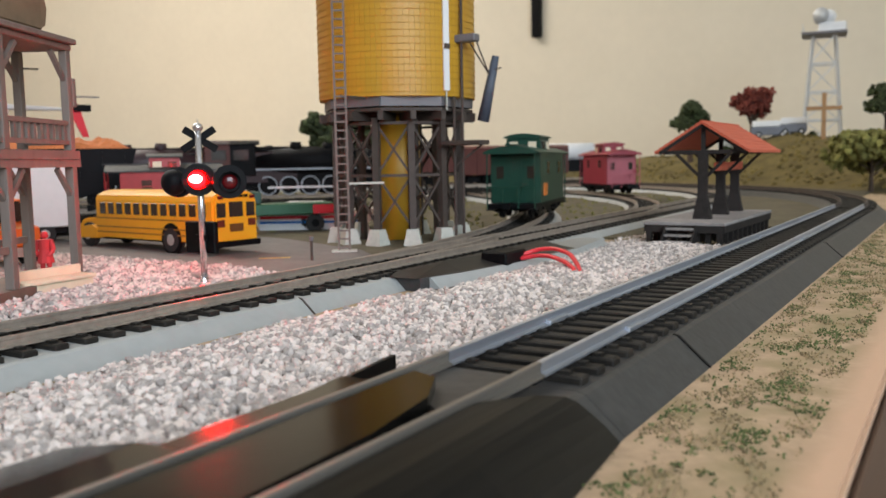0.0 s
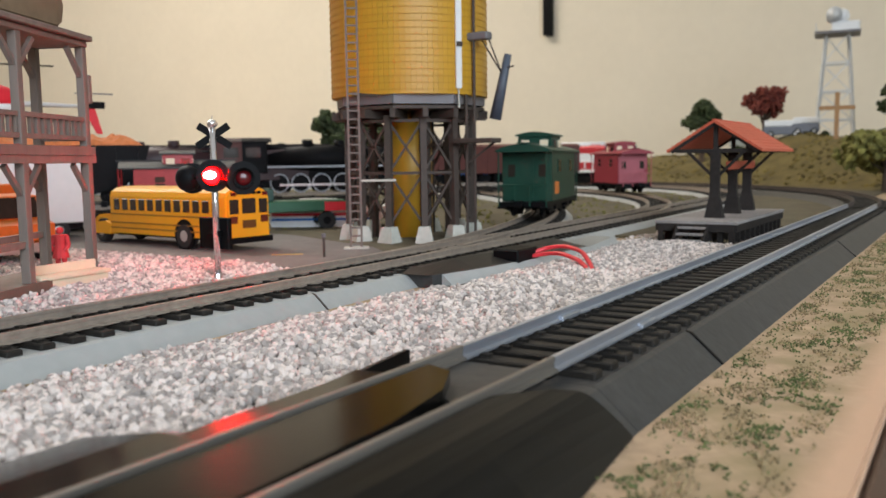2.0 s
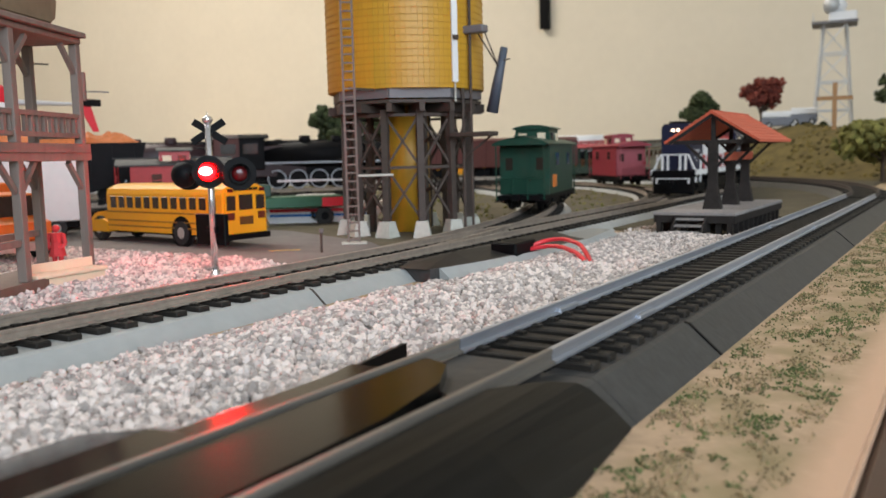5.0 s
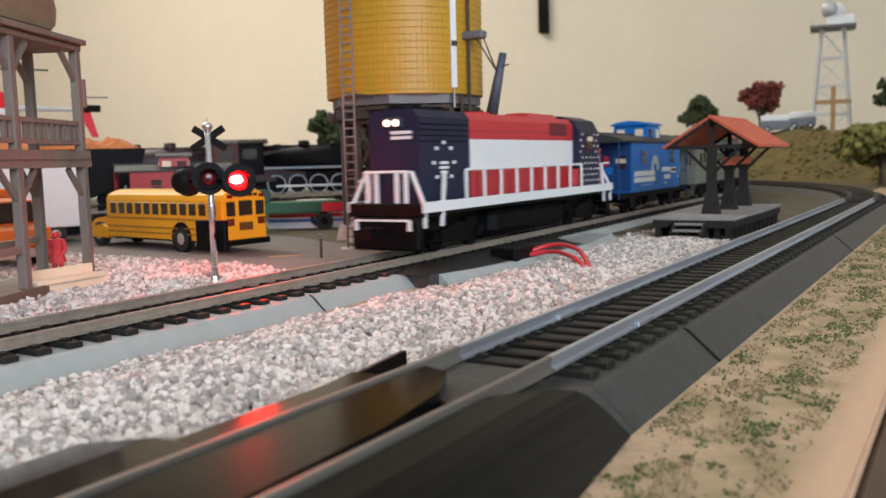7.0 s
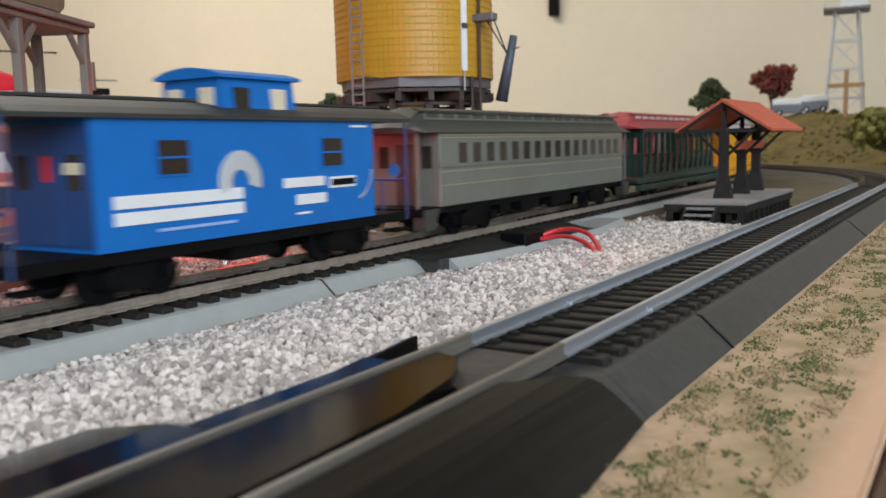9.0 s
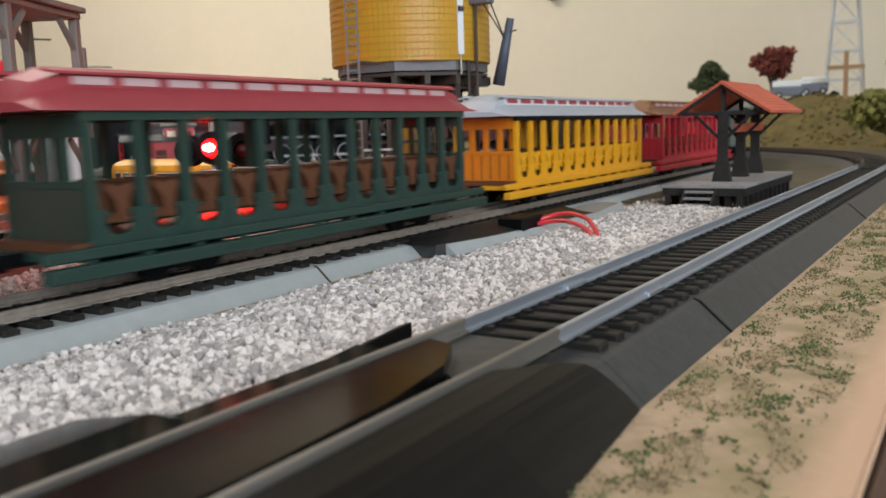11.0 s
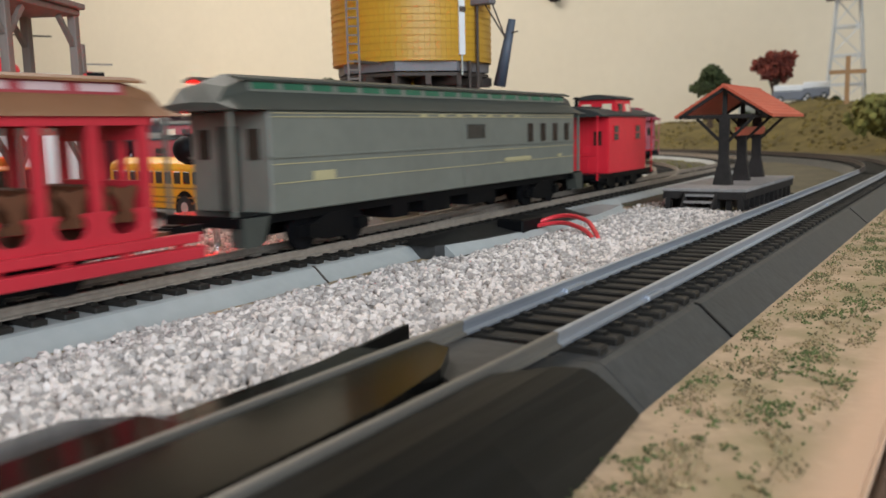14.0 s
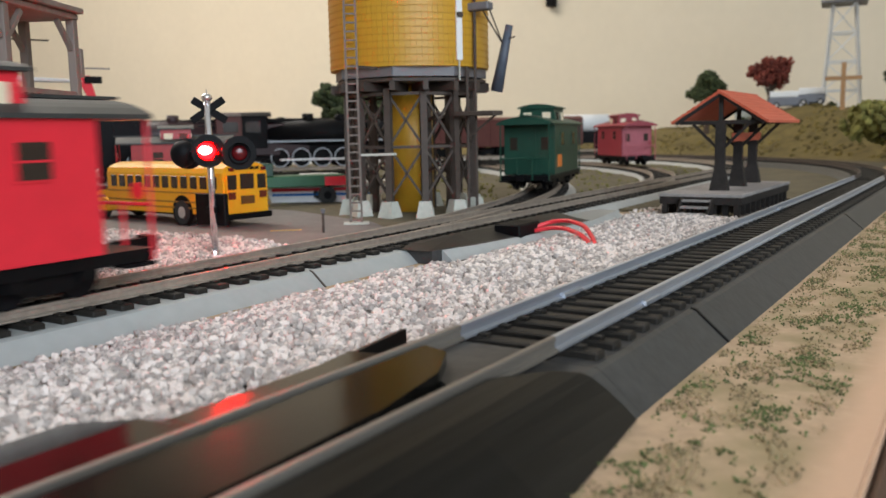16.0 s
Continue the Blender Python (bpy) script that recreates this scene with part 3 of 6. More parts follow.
bm.faces.new(r1)
bmesh.ops.recalc_face_normals(bm, faces=bm.faces[:])
part("sloped_cover", bm, HOUSING, sw, "dark weathered sloped cover")
part("motor_box", boxes(((-0.0905, 0.286, 0.001), (-0.0795, 0.3035, 0.0090)), bevel=0.0006), BLACK, sw)
bm = bmesh.new()
SH = [(-0.0990, 0.2440), (-0.0868, 0.2440), (-0.0826, 0.262), (-0.0786, 0.300), (-0.0782, 0.353), (-0.0860, 0.402), (-0.0990, 0.404)]
r0 = [bm.verts.new((x + (0.0048 if 0 < i < 6 else 0), y, 0.0)) for i, (x, y) in enumerate(SH)]
r1 = [bm.verts.new((x, y, 0.0044)) for x, y in SH]
for i in range(7):
    bm.faces.new((r0[i], r0[(i + 1) % 7], r1[(i + 1) % 7], r1[i]))
bm.faces.new(r1)
bm.faces.new(r0[::-1])
bmesh.ops.recalc_face_normals(bm, faces=bm.faces[:])
part("grey_shoulder", bm, GREYBED, sw)


def wire(points, parent):
    cu = bpy.data.curves.new("wire", "CURVE")
    cu.dimensions, cu.bevel_depth, cu.bevel_resolution = "3D", 0.00085, 3
    sp = cu.splines.new("BEZIER")
    sp.bezier_points.add(len(points) - 1)
    for b, c in zip(sp.bezier_points, points):
        b.co, b.handle_left_type, b.handle_right_type = c, "AUTO", "AUTO"
    ob = new("wire", cu)
    me = bpy.data.meshes.new_from_object(ob.evaluated_get(bpy.context.evaluated_depsgraph_get()))
    bpy.data.objects.remove(ob)
    me.materials.clear()
    me.materials.append(WIRE)
    for f in me.polygons:
        f.use_smooth = True
    w = new("wire", me)
    w.parent = parent
    return tagged(w, "thick red insulated wire")


wire([(-0.0810, 0.3010, 0.0065), (-0.0735, 0.3050, 0.0088), (-0.0620, 0.3000, 0.0088), (-0.0520, 0.2880, 0.0062), (-0.0445, 0.2757, 0.0022)], sw)
wire([(-0.0800, 0.2990, 0.0055), (-0.0720, 0.3000, 0.0068), (-0.0610, 0.2930, 0.0066), (-0.0520, 0.2840, 0.0050), (-0.0455, 0.2745, 0.0020)], sw)
stake = thing("track_stake", pose(-0.178, 0.290, 0), "small grey post beside the road", "post")
part("post", rod(bmesh.new(), (0, 0, 0), (0, 0, 0.010), 0.0006), IRON, stake)
part("cap", rod(bmesh.new(), (0, 0, 0.010), (0, 0, 0.0118), 0.001), SKIRT, stake)


# ---- crossing signal ----
SIGNAL = pose(-0.165, 0.2156, 0)
sig = thing("crossing_signal", SIGNAL, "chrome-poled crossing signal with black lamp discs", "crossing signal")
part("pole", rod(bmesh.new(), (0, 0, 0), (0, 0, 0.0565), 0.0012, 12), CHROME, sig, "shiny chrome pole", True)
bm = bmesh.new()
bmesh.ops.create_uvsphere(bm, u_segments=14, v_segments=8, radius=0.0019, matrix=pose(0, 0, 0.0572) @ Matrix.Diagonal((1, 1, 0.8, 1)))
rod(bm, (0, 0, 0.058), (0, 0, 0.0602), 0.0004, 6, 0.0001)
part("finial", bm, CHROME, sig, "", True)
part("base", rod(bmesh.new(), (0, 0, 0), (0, 0, 0.0035), 0.0021, 12, 0.0016), CHROME, sig)
for s in (-1, 1):
    bm = bmesh.new()
    box(bm, (-0.0068, -0.0004, -0.0013), (0.0068, 0.0004, 0.0013), 0.0002, pose(-0.0012, 0.0016 + s * 0.0004, 0.0530, 0, s * 33, 40))
    part("crossbuck_arm", bm, BLACK, sig)
FACE = 49
part("crossbar", rod(bmesh.new(), (-0.0150, 0.0, 0.0380), (0.0150, 0.0, 0.0375), 0.0007), BLACK, sig)
LAMPS = ((0.0022, -0.0026, 0.0388), (0.0156, -0.0010, 0.0380))
for cx, cy, cz in LAMPS:
    face = pose(cx, cy, cz, 90, 0, FACE)
    bm = bmesh.new()
    bmesh.ops.create_cone(bm, cap_ends=True, segments=28, radius1=0.0058, radius2=0.0058, depth=0.0008, matrix=face @ pose(0, 0, -0.0008))
    disc = part("target_disc", bm, BLACK, sig, "flat round black disc")
    bm = bmesh.new()
    bmesh.ops.create_uvsphere(bm, u_segments=16, v_segments=8, radius=0.0027, matrix=face @ Matrix.Diagonal((1, 1, 0.35, 1)))
    part("lens", bm, REDLENS, disc, "dark red lens", True)
    bm = bmesh.new()
    for i in range(20):
        a, b = math.radians(18 * i), math.radians(18 * (i + 1))
        q = [Vector((0.0035 * math.cos(w), 0.0035 * math.sin(w), h)) for w, h in ((a, -0.0004), (b, -0.0004), (b, 0.0017 + 0.0025 * max(0.0, math.sin(b))), (a, 0.0017 + 0.0025 * max(0.0, math.sin(a))))]
        bm.faces.new([bm.verts.new(face @ c) for c in q])
    bmesh.ops.solidify(bm, geom=bm.faces[:], thickness=0.0003)
    part("visor", bm, BLACK, disc)
    bm = bmesh.new()
    rod(bm, face @ Vector((0, 0, -0.0012)), face @ Vector((0, 0, -0.0050)), 0.0035, 16, 0.0020)
    part("lamp_housing", bm, BLACK, disc)
REARS = ((-0.0142, 0.0005), (0.0030, 0.0075))
for cx, cy in REARS:
    bm = bmesh.new()
    bmesh.ops.create_cone(bm, cap_ends=True, segments=24, radius1=0.0056, radius2=0.0056, depth=0.0008, matrix=pose(cx, cy + 0.002, 0.0378, 90, 0, FACE))
    back = part("rear_disc", bm, BLACK, sig)
    bm = bmesh.new()
    bmesh.ops.create_uvsphere(bm, u_segments=18, v_segments=10, radius=0.0049, matrix=pose(cx, cy, 0.0378) @ Matrix.Diagonal((1, 0.9, 1, 1)))
    part("lamp_dome", bm, SOOT, back, "rounded black lamp housing", True)
part("relay_box", boxes(((-0.0105, 0.0013, 0.0122), (0.0045, 0.0034, 0.0236)), bevel=0.0003), BLACK, sig)
for z in (0.0175, 0.0185):
    part("clip", rod(bmesh.new(), (-0.003, 0, z), (0.002, 0, z), 0.0007), BLACK, sig)
bm = bmesh.new()
bmesh.ops.create_uvsphere(bm, u_segments=18, v_segments=10, radius=0.0029, matrix=pose(0, 0, 0, 90, 0, FACE) @ Matrix.Diagonal((1, 1, 0.45, 1)))
bulb = part("lit_lamp", bm, GLOW, sig, "bright red lit lamp", True)
bm = bmesh.new()
bmesh.ops.create_uvsphere(bm, u_segments=14, v_segments=8, radius=0.0017, matrix=pose(0.0008, -0.0014, 0.0003, 90, 0, FACE) @ Matrix.Diagonal((1.35, 0.9, 0.4, 1)))
rear = bmesh.new()
bmesh.ops.create_uvsphere(rear, u_segments=14, v_segments=8, radius=0.0028, matrix=pose(0, 0, 0, 90, 0, FACE) @ Matrix.Diagonal((1, 1, 0.3, 1)))
rear_bulb = part("rear_lamp", rear, REARGLOW, sig, "lit rear lamp", True)
part("lamp_core", bm, CORE, bulb, "white-hot centre of the lamp", True)

# ---- station platform and shelter ----
pf = thing("station_platform", pose(0, 0, 0), "grey weathered plank platform on dark timber posts", "platform")
PX0, PX1, PY0, PY1, PZ = -0.0715, -0.0310, 0.4210, 0.5360, 0.0118
k = 16
for i in range(k):
    a, b = PY0 + (PY1 - PY0) * i / k, PY0 + (PY1 - PY0) * (i + 1) / k
    part("plank", boxes(((PX0, a + 0.0002, PZ - 0.0016), (PX1, b - 0.0002, PZ)), bevel=0.0002), DECKGREY, pf)
for x in (PX0 + 0.001, PX1 - 0.001):
    part("side_beam", boxes(((x - 0.0008, PY0 + 0.001, PZ - 0.0052), (x + 0.0008, PY1 - 0.001, PZ - 0.0017))), DARKWOOD, pf)
part("front_beam", boxes(((PX0 + 0.0018, PY0 + 0.0003, PZ - 0.0052), (PX1 - 0.0018, PY0 + 0.0019, PZ - 0.0017))), DARKWOOD, pf)
for i in range(11):
    y = PY0 + 0.002 + (PY1 - PY0 - 0.004) * i / 10
    for x in (PX0 + 0.0028, PX1 - 0.0028):
        part("post", boxes(((x - 0.0013, y - 0.0013, 0), (x + 0.0013, y + 0.0013, PZ - 0.0017))), DARKWOOD, pf)
for i in range(1, 6):
    x = PX0 + 0.003 + (PX1 - PX0 - 0.006) * i / 6
    part("post", boxes(((x - 0.0013, PY0 + 0.003, 0), (x + 0.0013, PY0 + 0.0055, PZ - 0.0017))), DARKWOOD, pf)
for i in range(3):
    z = 0.003 + 0.003 * i
    part("step", boxes(((-0.0590, PY0 - 0.0090 + 0.003 * i, z - 0.0010), (-0.0452, PY0 - 0.0045 + 0.003 * i, z))), DECKGREY, pf)
for x in (-0.0594, -0.0448):
    part("stringer", prism(bmesh.new(), [(PY0 - 0.0098, 0), (PY0 - 0.0098, 0.0025), (PY0 - 0.0005, 0.0104), (PY0 - 0.0005, 0)], x - 0.0005, x + 0.0005, "x"), DARKWOOD, pf)
sh = thing("station_shelter", pose(0, 0, PZ), "open shelter with an orange-red gable roof on dark posts", "shelter")
RX, RW, RY0, RY1, RZ, EZ = -0.0490, 0.0240, 0.4440, 0.5250, 0.0500, 0.0348
for s in (-1, 1):
    bm = bmesh.new()
    prism(bm, [(RX + s * 0.0002, RZ - 0.0012), (RX + s * 0.0002, RZ), (RX + s * RW, EZ + 0.0002), (RX + s * RW, EZ - 0.001)], RY0, RY1)
    roof = part("roof_slope", bm, ROOFRED, sh, "orange-red shingled slope")
    for j in range(9):
        f0 = (j + 0.15) / 9
        x0, z0 = RX + s * RW * f0, RZ + (EZ - RZ) * f0
        x1, z1 = RX + s * RW * (j + 1.08) / 9, RZ + (EZ - RZ) * (j + 1.08) / 9
        bm = bmesh.new()
        prism(bm, [(x0, z0), (x0, z0 + 0.0001), (x1, z1 + 0.0006), (x1, z1)], RY0 - 0.0003, RY1 + 0.0003)
        part("shingle_course", bm, ROOFRED, roof)
    for y in (RY0 + 0.002, RY1 - 0.003):
        part("rafter", beam(bmesh.new(), (RX, y, RZ - 0.0018), (RX + s * (RW - 0.002), y, EZ - 0.0008), 0.0015), DARKWOOD, sh)
for y in (0.449, 0.486, 0.520):
    bm = bmesh.new()
    r0 = [bm.verts.new((RX + a * w, y + b * w, z)) for z, w in ((0, 0.0046), (0.006, 0.0036), (0.012, 0.0024), (0.034, 0.0024)) for a, b in ((-1, -0.6), (1, -0.6), (1, 0.6), (-1, 0.6))]
    for j in range(3):
        for i in range(4):
            bm.faces.new((r0[4 * j + i], r0[4 * j + (i + 1) % 4], r0[4 * j + 4 + (i + 1) % 4], r0[4 * j + 4 + i]))
    bm.faces.new(r0[12:16])
    bm.faces.new(r0[3::-1])
    part("shelter_post", bm, DARKWOOD, sh)
    part("tie_beam", boxes(((RX - RW * 0.86, y - 0.001, 0.0335), (RX + RW * 0.86, y + 0.001, 0.0355))), DARKWOOD, sh)
    part("king_post", boxes(((RX - 0.001, y - 0.001, 0.0355), (RX + 0.001, y + 0.001, 0.0485))), DARKWOOD, sh)
    for s in (-1, 1):
        part("knee_brace", beam(bmesh.new(), (RX + s * 0.002, y, 0.022), (RX + s * 0.014, y, 0.0338), 0.0014), DARKWOOD, sh)
part("sign_board", boxes(((RX + 0.0026, 0.460, 0.0245), (RX + 0.0036, 0.524, 0.0290)), bevel=0.0003), ROOFRED, sh, "orange name board")
part("ridge", boxes(((RX - 0.0007, RY0 - 0.0004, RZ - 0.0008), (RX + 0.0007, RY1 + 0.0004, RZ + 0.0006))), ROOFRED, sh)

# ---- water tower ----
TX, TY, TR, TZ0, TZ1 = -0.2018, 0.3942, 0.0426, 0.0772, 0.158
wt = thing("water_tower", pose(TX, TY, 0, 0, 0, 10), "yellow banded water tank on a brown trestle tower", "water tower")
bm = bmesh.new()
rod(bm, (0, 0, TZ0), (0, 0, TZ1), TR - 0.0004, 72)
tank = part("tank", bm, TANKGAP, wt, "yellow stave tank with fine horizontal bands", True)
NS = 96
bm = bmesh.new()
w = math.pi * TR / NS * 0.975
prism(bm, [(-w, -TR - 0.0001), (w, -TR - 0.0001), (w * 0.9, -TR + 0.0012), (-w * 0.9, -TR + 0.0012)], TZ0, TZ1, "z")
stave = mesh_of("stave", bm, TANKYEL)
for i in range(NS):
    ob = new("stave", stave)
    ob.parent = tank
    ob.matrix_basis = pose(0, 0, 0, 0, 0, 360 * i / NS)
for i in range(23):
    z = TZ0 + 0.002 + 0.0034 * i
    bm = bmesh.new()
    bmesh.ops.create_cone(bm, cap_ends=False, segments=72, radius1=TR + 0.0004, radius2=TR + 0.0004, depth=0.0005, matrix=pose(0, 0, z))
    bmesh.ops.solidify(bm, geom=bm.faces[:], thickness=0.0003)
    part("hoop", bm, TANKGAP, tank)
bm = bmesh.new()
bmesh.ops.create_cone(bm, cap_ends=True, segments=48, radius1=TR + 0.003, radius2=0.002, depth=0.018, matrix=pose(0, 0, TZ1 + 0.009))
part("roof", bm, ROOFDARK, wt)
part("riser_pipe", rod(bmesh.new(), (0, 0, 0), (0, 0, TZ0 - 0.002), 0.0118, 24), TANKYEL, wt, "wide yellow riser pipe", True)
bm = bmesh.new()
bmesh.ops.create_cone(bm, cap_ends=True, segments=8, radius1=TR - 0.001, radius2=TR - 0.001, depth=0.0016, matrix=pose(0, 0, TZ0 - 0.0065, 0, 0, 22.5))
part("deck", bm, IRON, wt)
for i in range(8):
    a = math.radians(22.5 + 45 * i)
    b = math.radians(67.5 + 45 * i)
    r = TR - 0.0015
    bm = bmesh.new()
    beam(bm, (r * math.cos(a), r * math.sin(a), TZ0 - 0.0025), (r * math.cos(b), r * math.sin(b), TZ0 - 0.0025), 0.0012, 0.0048)
    part("skirt_plate", bm, SKIRT, wt)
    part("joist", boxes(((-0.043, -0.0014, TZ0 - 0.0118), (0.043, 0.0014, TZ0 - 0.0075))), IRON, wt).matrix_basis = pose(0, 0, 0, 0, 0, 22.5 * i)
LEG = [(0.0345 * math.cos(math.radians(15 + 30 * i)), 0.0345 * math.sin(math.radians(15 + 30 * i))) for i in range(12)]
for i in range(0, 12):
    x, y = LEG[i]
    part("leg", beam(bmesh.new(), (x * 1.02, y * 1.02, 0.006), (x, y, TZ0 - 0.0106), 0.0034), IRON, wt)
    bm = bmesh.new()
    bmesh.ops.create_cone(bm, cap_ends=True, segments=4, radius1=0.0070, radius2=0.0042, depth=0.0094, matrix=pose(x * 1.03, y * 1.03, 0.0045, 0, 0, 45 + 30 * i))
    part("footing", bm, CONCRETE, wt, "tapered pale concrete footing")
for i in range(6):
    a = math.radians(60 * i + 30)
    x, y = 0.0205 * math.cos(a), 0.0205 * math.sin(a)
    part("inner_leg", beam(bmesh.new(), (x, y, 0.0), (x, y, TZ0 - 0.0106), 0.0028), IRON, wt)
    for z in (0.024, 0.050):
        part("inner_tie", beam(bmesh.new(), (x, y, z), (x * 1.66, y * 1.66, z + 0.004), 0.0014), IRON, wt)
for i in range(12):
    (x0, y0), (x1, y1) = LEG[i], LEG[(i + 1) % 12]
    for z0, z1 in ((0.010, 0.037), (0.037, 0.064)):
        part("cross_brace", beam(bmesh.new(), (x0, y0, z0), (x1, y1, z1), 0.0012), IRON, wt)
        part("cross_brace", beam(bmesh.new(), (x1, y1, z0), (x0, y0, z1), 0.0012), IRON, wt)
        part("girt", beam(bmesh.new(), (x0, y0, z1), (x1, y1, z1), 0.0015), IRON, wt)
wt.rotation_euler = (0, 0, 0)
ld = thing("tank_ladder", pose(-0.1880, 0.3260, 0, 0, 0, 38), "tall tan ladder against the water tank", "ladder")
for s in (-1, 1):
    part("ladder_rail", boxes(((s * 0.0026 - 0.0005, -0.0008, 0), (s * 0.0026 + 0.0005, 0.0008, 0.17))), LADDER, ld)
for i in range(42):
    part("rung", boxes(((-0.0026, -0.0004, 0.003 + 0.004 * i), (0.0026, 0.0004, 0.0038 + 0.004 * i))), LADDER, ld)
part("stay", beam(bmesh.new(), (0.003, 0.0, 0.034), (0.020, 0.004, 0.034), 0.0010), CONCRETE, ld)
part("stay", beam(bmesh.new(), (0.0, 0.0006, 0.0755), (0.012, 0.014, 0.0755), 0.0012), IRON, ld)
part("foot", boxes(((-0.006, -0.004, 0), (0.006, 0.004, 0.002))), CONCRETE, ld)
sp = thing("water_spout", pose(-0.1492, 0.398, 0), "blue-grey filling spout hanging from iron rods beside the tank", "water spout")
part("tube", rod(bmesh.new(), (-0.0010, 0, 0.0645), (0.0068, 0, 0.0975), 0.0032, 14, 0.0019), SPOUT, sp, "", True)
part("hook", rod(bmesh.new(), (0.003, -0.001, 0.0900), (0.0105, -0.001, 0.0912), 0.0004), IRON, sp)
part("pipe", rod(bmesh.new(), (-0.0115, -0.012, 0.0), (-0.0115, -0.012, 0.16), 0.0008), IRON, sp)
part("pipe", rod(bmesh.new(), (-0.0078, -0.010, 0.0), (-0.0078, -0.010, 0.16), 0.0008), IRON, sp)
part("bracket", boxes(((-0.014, -0.012, 0.1045), (0.0010, -0.006, 0.1085)), bevel=0.0006), SKIRT, sp)
part("chain", rod(bmesh.new(), (0.0, -0.008, 0.1045), (0.004, -0.002, 0.0880), 0.0004), IRON, sp)
part("chain", rod(bmesh.new(), (-0.004, -0.008, 0.1045), (0.004, -0.002, 0.0880), 0.0004), IRON, sp)
part("side_ladder", boxes(((-0.0165, -0.018, 0.0520), (0.0070, -0.008, 0.0544)), bevel=0.0004), IRON, sp)
part("side_brace", beam(bmesh.new(), (-0.0115, -0.012, 0.041), (0.004, -0.010, 0.0525), 0.0010), IRON, sp)
gauge = thing("level_gauge", pose(TX, TY, 0, 0, 0, 70), "narrow white water level board on the yellow tank", "gauge board")
part("board", boxes(((-0.0018, -TR - 0.0012, 0.0800), (0.0018, -TR - 0.0004, 0.158))), WHITE, gauge)
part("pointer", boxes(((-0.0016, -TR - 0.0022, 0.1010), (0.0016, -TR - 0.0012, 0.1034))), IRON, gauge)
part("stem", boxes(((-0.0004, -TR - 0.0009, 0.0700), (0.0004, -TR - 0.0004, 0.0800))), CONCRETE, gauge)

# ---- two storey porch ----
PA = math.degrees(math.atan2(-0.888, 0.46))
ph = thing("porch_building", pose(-0.2150, 0.2000, 0, 0, 0, PA), "brown two-storey timber porch of a model hotel", "building")
# local x runs along the front, local y to the front side
PD = -0.0180
part("porch_floor", boxes(((-0.002, PD - 0.003, 0.0), (0.16, 0.002, 0.0048))), FLOORWOOD, ph)
for i in range(4):
    for y in (0.0, PD):
        x = 0.001 + 0.0420 * i
        part("porch_post", boxes(((x - 0.0016, y - 0.0016, 0.0048), (x + 0.0016, y + 0.0016, 0.0445)), bevel=0.0002), PORCH, ph)
        part("porch_post", boxes(((x - 0.0015, y - 0.0015, 0.0500), (x + 0.0015, y + 0.0015, 0.0862)), bevel=0.0002), PORCH, ph)
        for s in (-1, 1):
            if (i > 0 or s > 0):
                for z in (0.0440, 0.0858):
                    part("knee_brace", beam(bmesh.new(), (x + s * 0.0015, y, z - 0.0100), (x + s * 0.0100, y, z - 0.0006), 0.0016), PORCH, ph)
part("upper_deck", boxes(((-0.0018, PD - 0.003, 0.0468), (0.16, 0.0024, 0.0500))), PORCH, ph)
part("deck_beam", boxes(((-0.003, -0.0019, 0.0440), (0.16, 0.0019, 0.0467))), PORCH, ph)
part("deck_beam", boxes(((-0.0019, PD - 0.003, 0.0440), (0.0019, -0.002, 0.0467))), PORCH, ph)
for z in (0.0532, 0.0602):
    part("handrail", boxes(((0.002, -0.0010, z - 0.0010), (0.16, 0.0010, z + 0.0006))), PORCH, ph)
    part("handrail", boxes(((-0.0008, PD, z - 0.0010), (0.0008, -0.002, z + 0.0006))), PORCH, ph)
for i in range(36):
    x = 0.0045 + 0.0040 * i
    part("baluster", boxes(((x - 0.0008, -0.0006, 0.0538), (x + 0.0008, 0.0006, 0.0592))), PORCH, ph)
for i in range(4):
    y = PD + 0.0034 + 0.0037 * i
    part("baluster", boxes(((-0.0006, y - 0.0008, 0.0538), (0.0006, y + 0.0008, 0.0592))), PORCH, ph)
for z, y in ((0.0890, 0.0038), (0.0868, 0.0020)):
    part("roof_board", boxes(((-0.0014 if y > 0.003 else -0.0006, PD - 0.003, z - 0.0006), (0.16, y, z + 0.0014)), bevel=0.0003), PORCH, ph)
part("wall_box", boxes(((-0.0030, -0.001, 0.0660), (-0.0006, 0.0018, 0.0765)), bevel=0.0003), PORCH, ph)
for y in (0.0, PD):
    part("lower_rail", boxes(((0.003, y - 0.0008, 0.0165), (0.16, y + 0.0008, 0.0188)) if y else ((0.043, -0.0008, 0.0165), (0.16, 0.0008, 0.0188))), PORCH, ph)
sg = thing("roof_sign", pose(-0.2191, 0.1927, 0.0904, 0, 0, PA), "tan carved board lying on the porch roof", "sign")
bm = bmesh.new()
box(bm, (0.0065, -0.014, 0.0), (0.12, 0.006, 0.030), 0.002)
part("board", bm, mat("tan_board", (0.24, 0.16, 0.10), 0.7, vary=0.2, scale=200), sg)
bm = bmesh.new()
prism(bm, [(0.0065, 0.002), (0.0025, 0.004), (0.001, 0.010), (0.003, 0.015), (0.0008, 0.022), (0.004, 0.030), (0.0065, 0.030)], -0.012, 0.004)
part("scroll_end", bm, mat("tan_scroll", (0.26, 0.17, 0.11), 0.7, vary=0.2, scale=200), sg)
bn = thing("platform_bench", pose(-0.2035, 0.1965, 0.0004, 0, 0, -84), "cream plank bench standing on the ballast", "bench")
part("seat", boxes(((0, -0.004, 0.0040), (0.030, 0.0035, 0.0054)), bevel=0.0003), CREAM, bn)
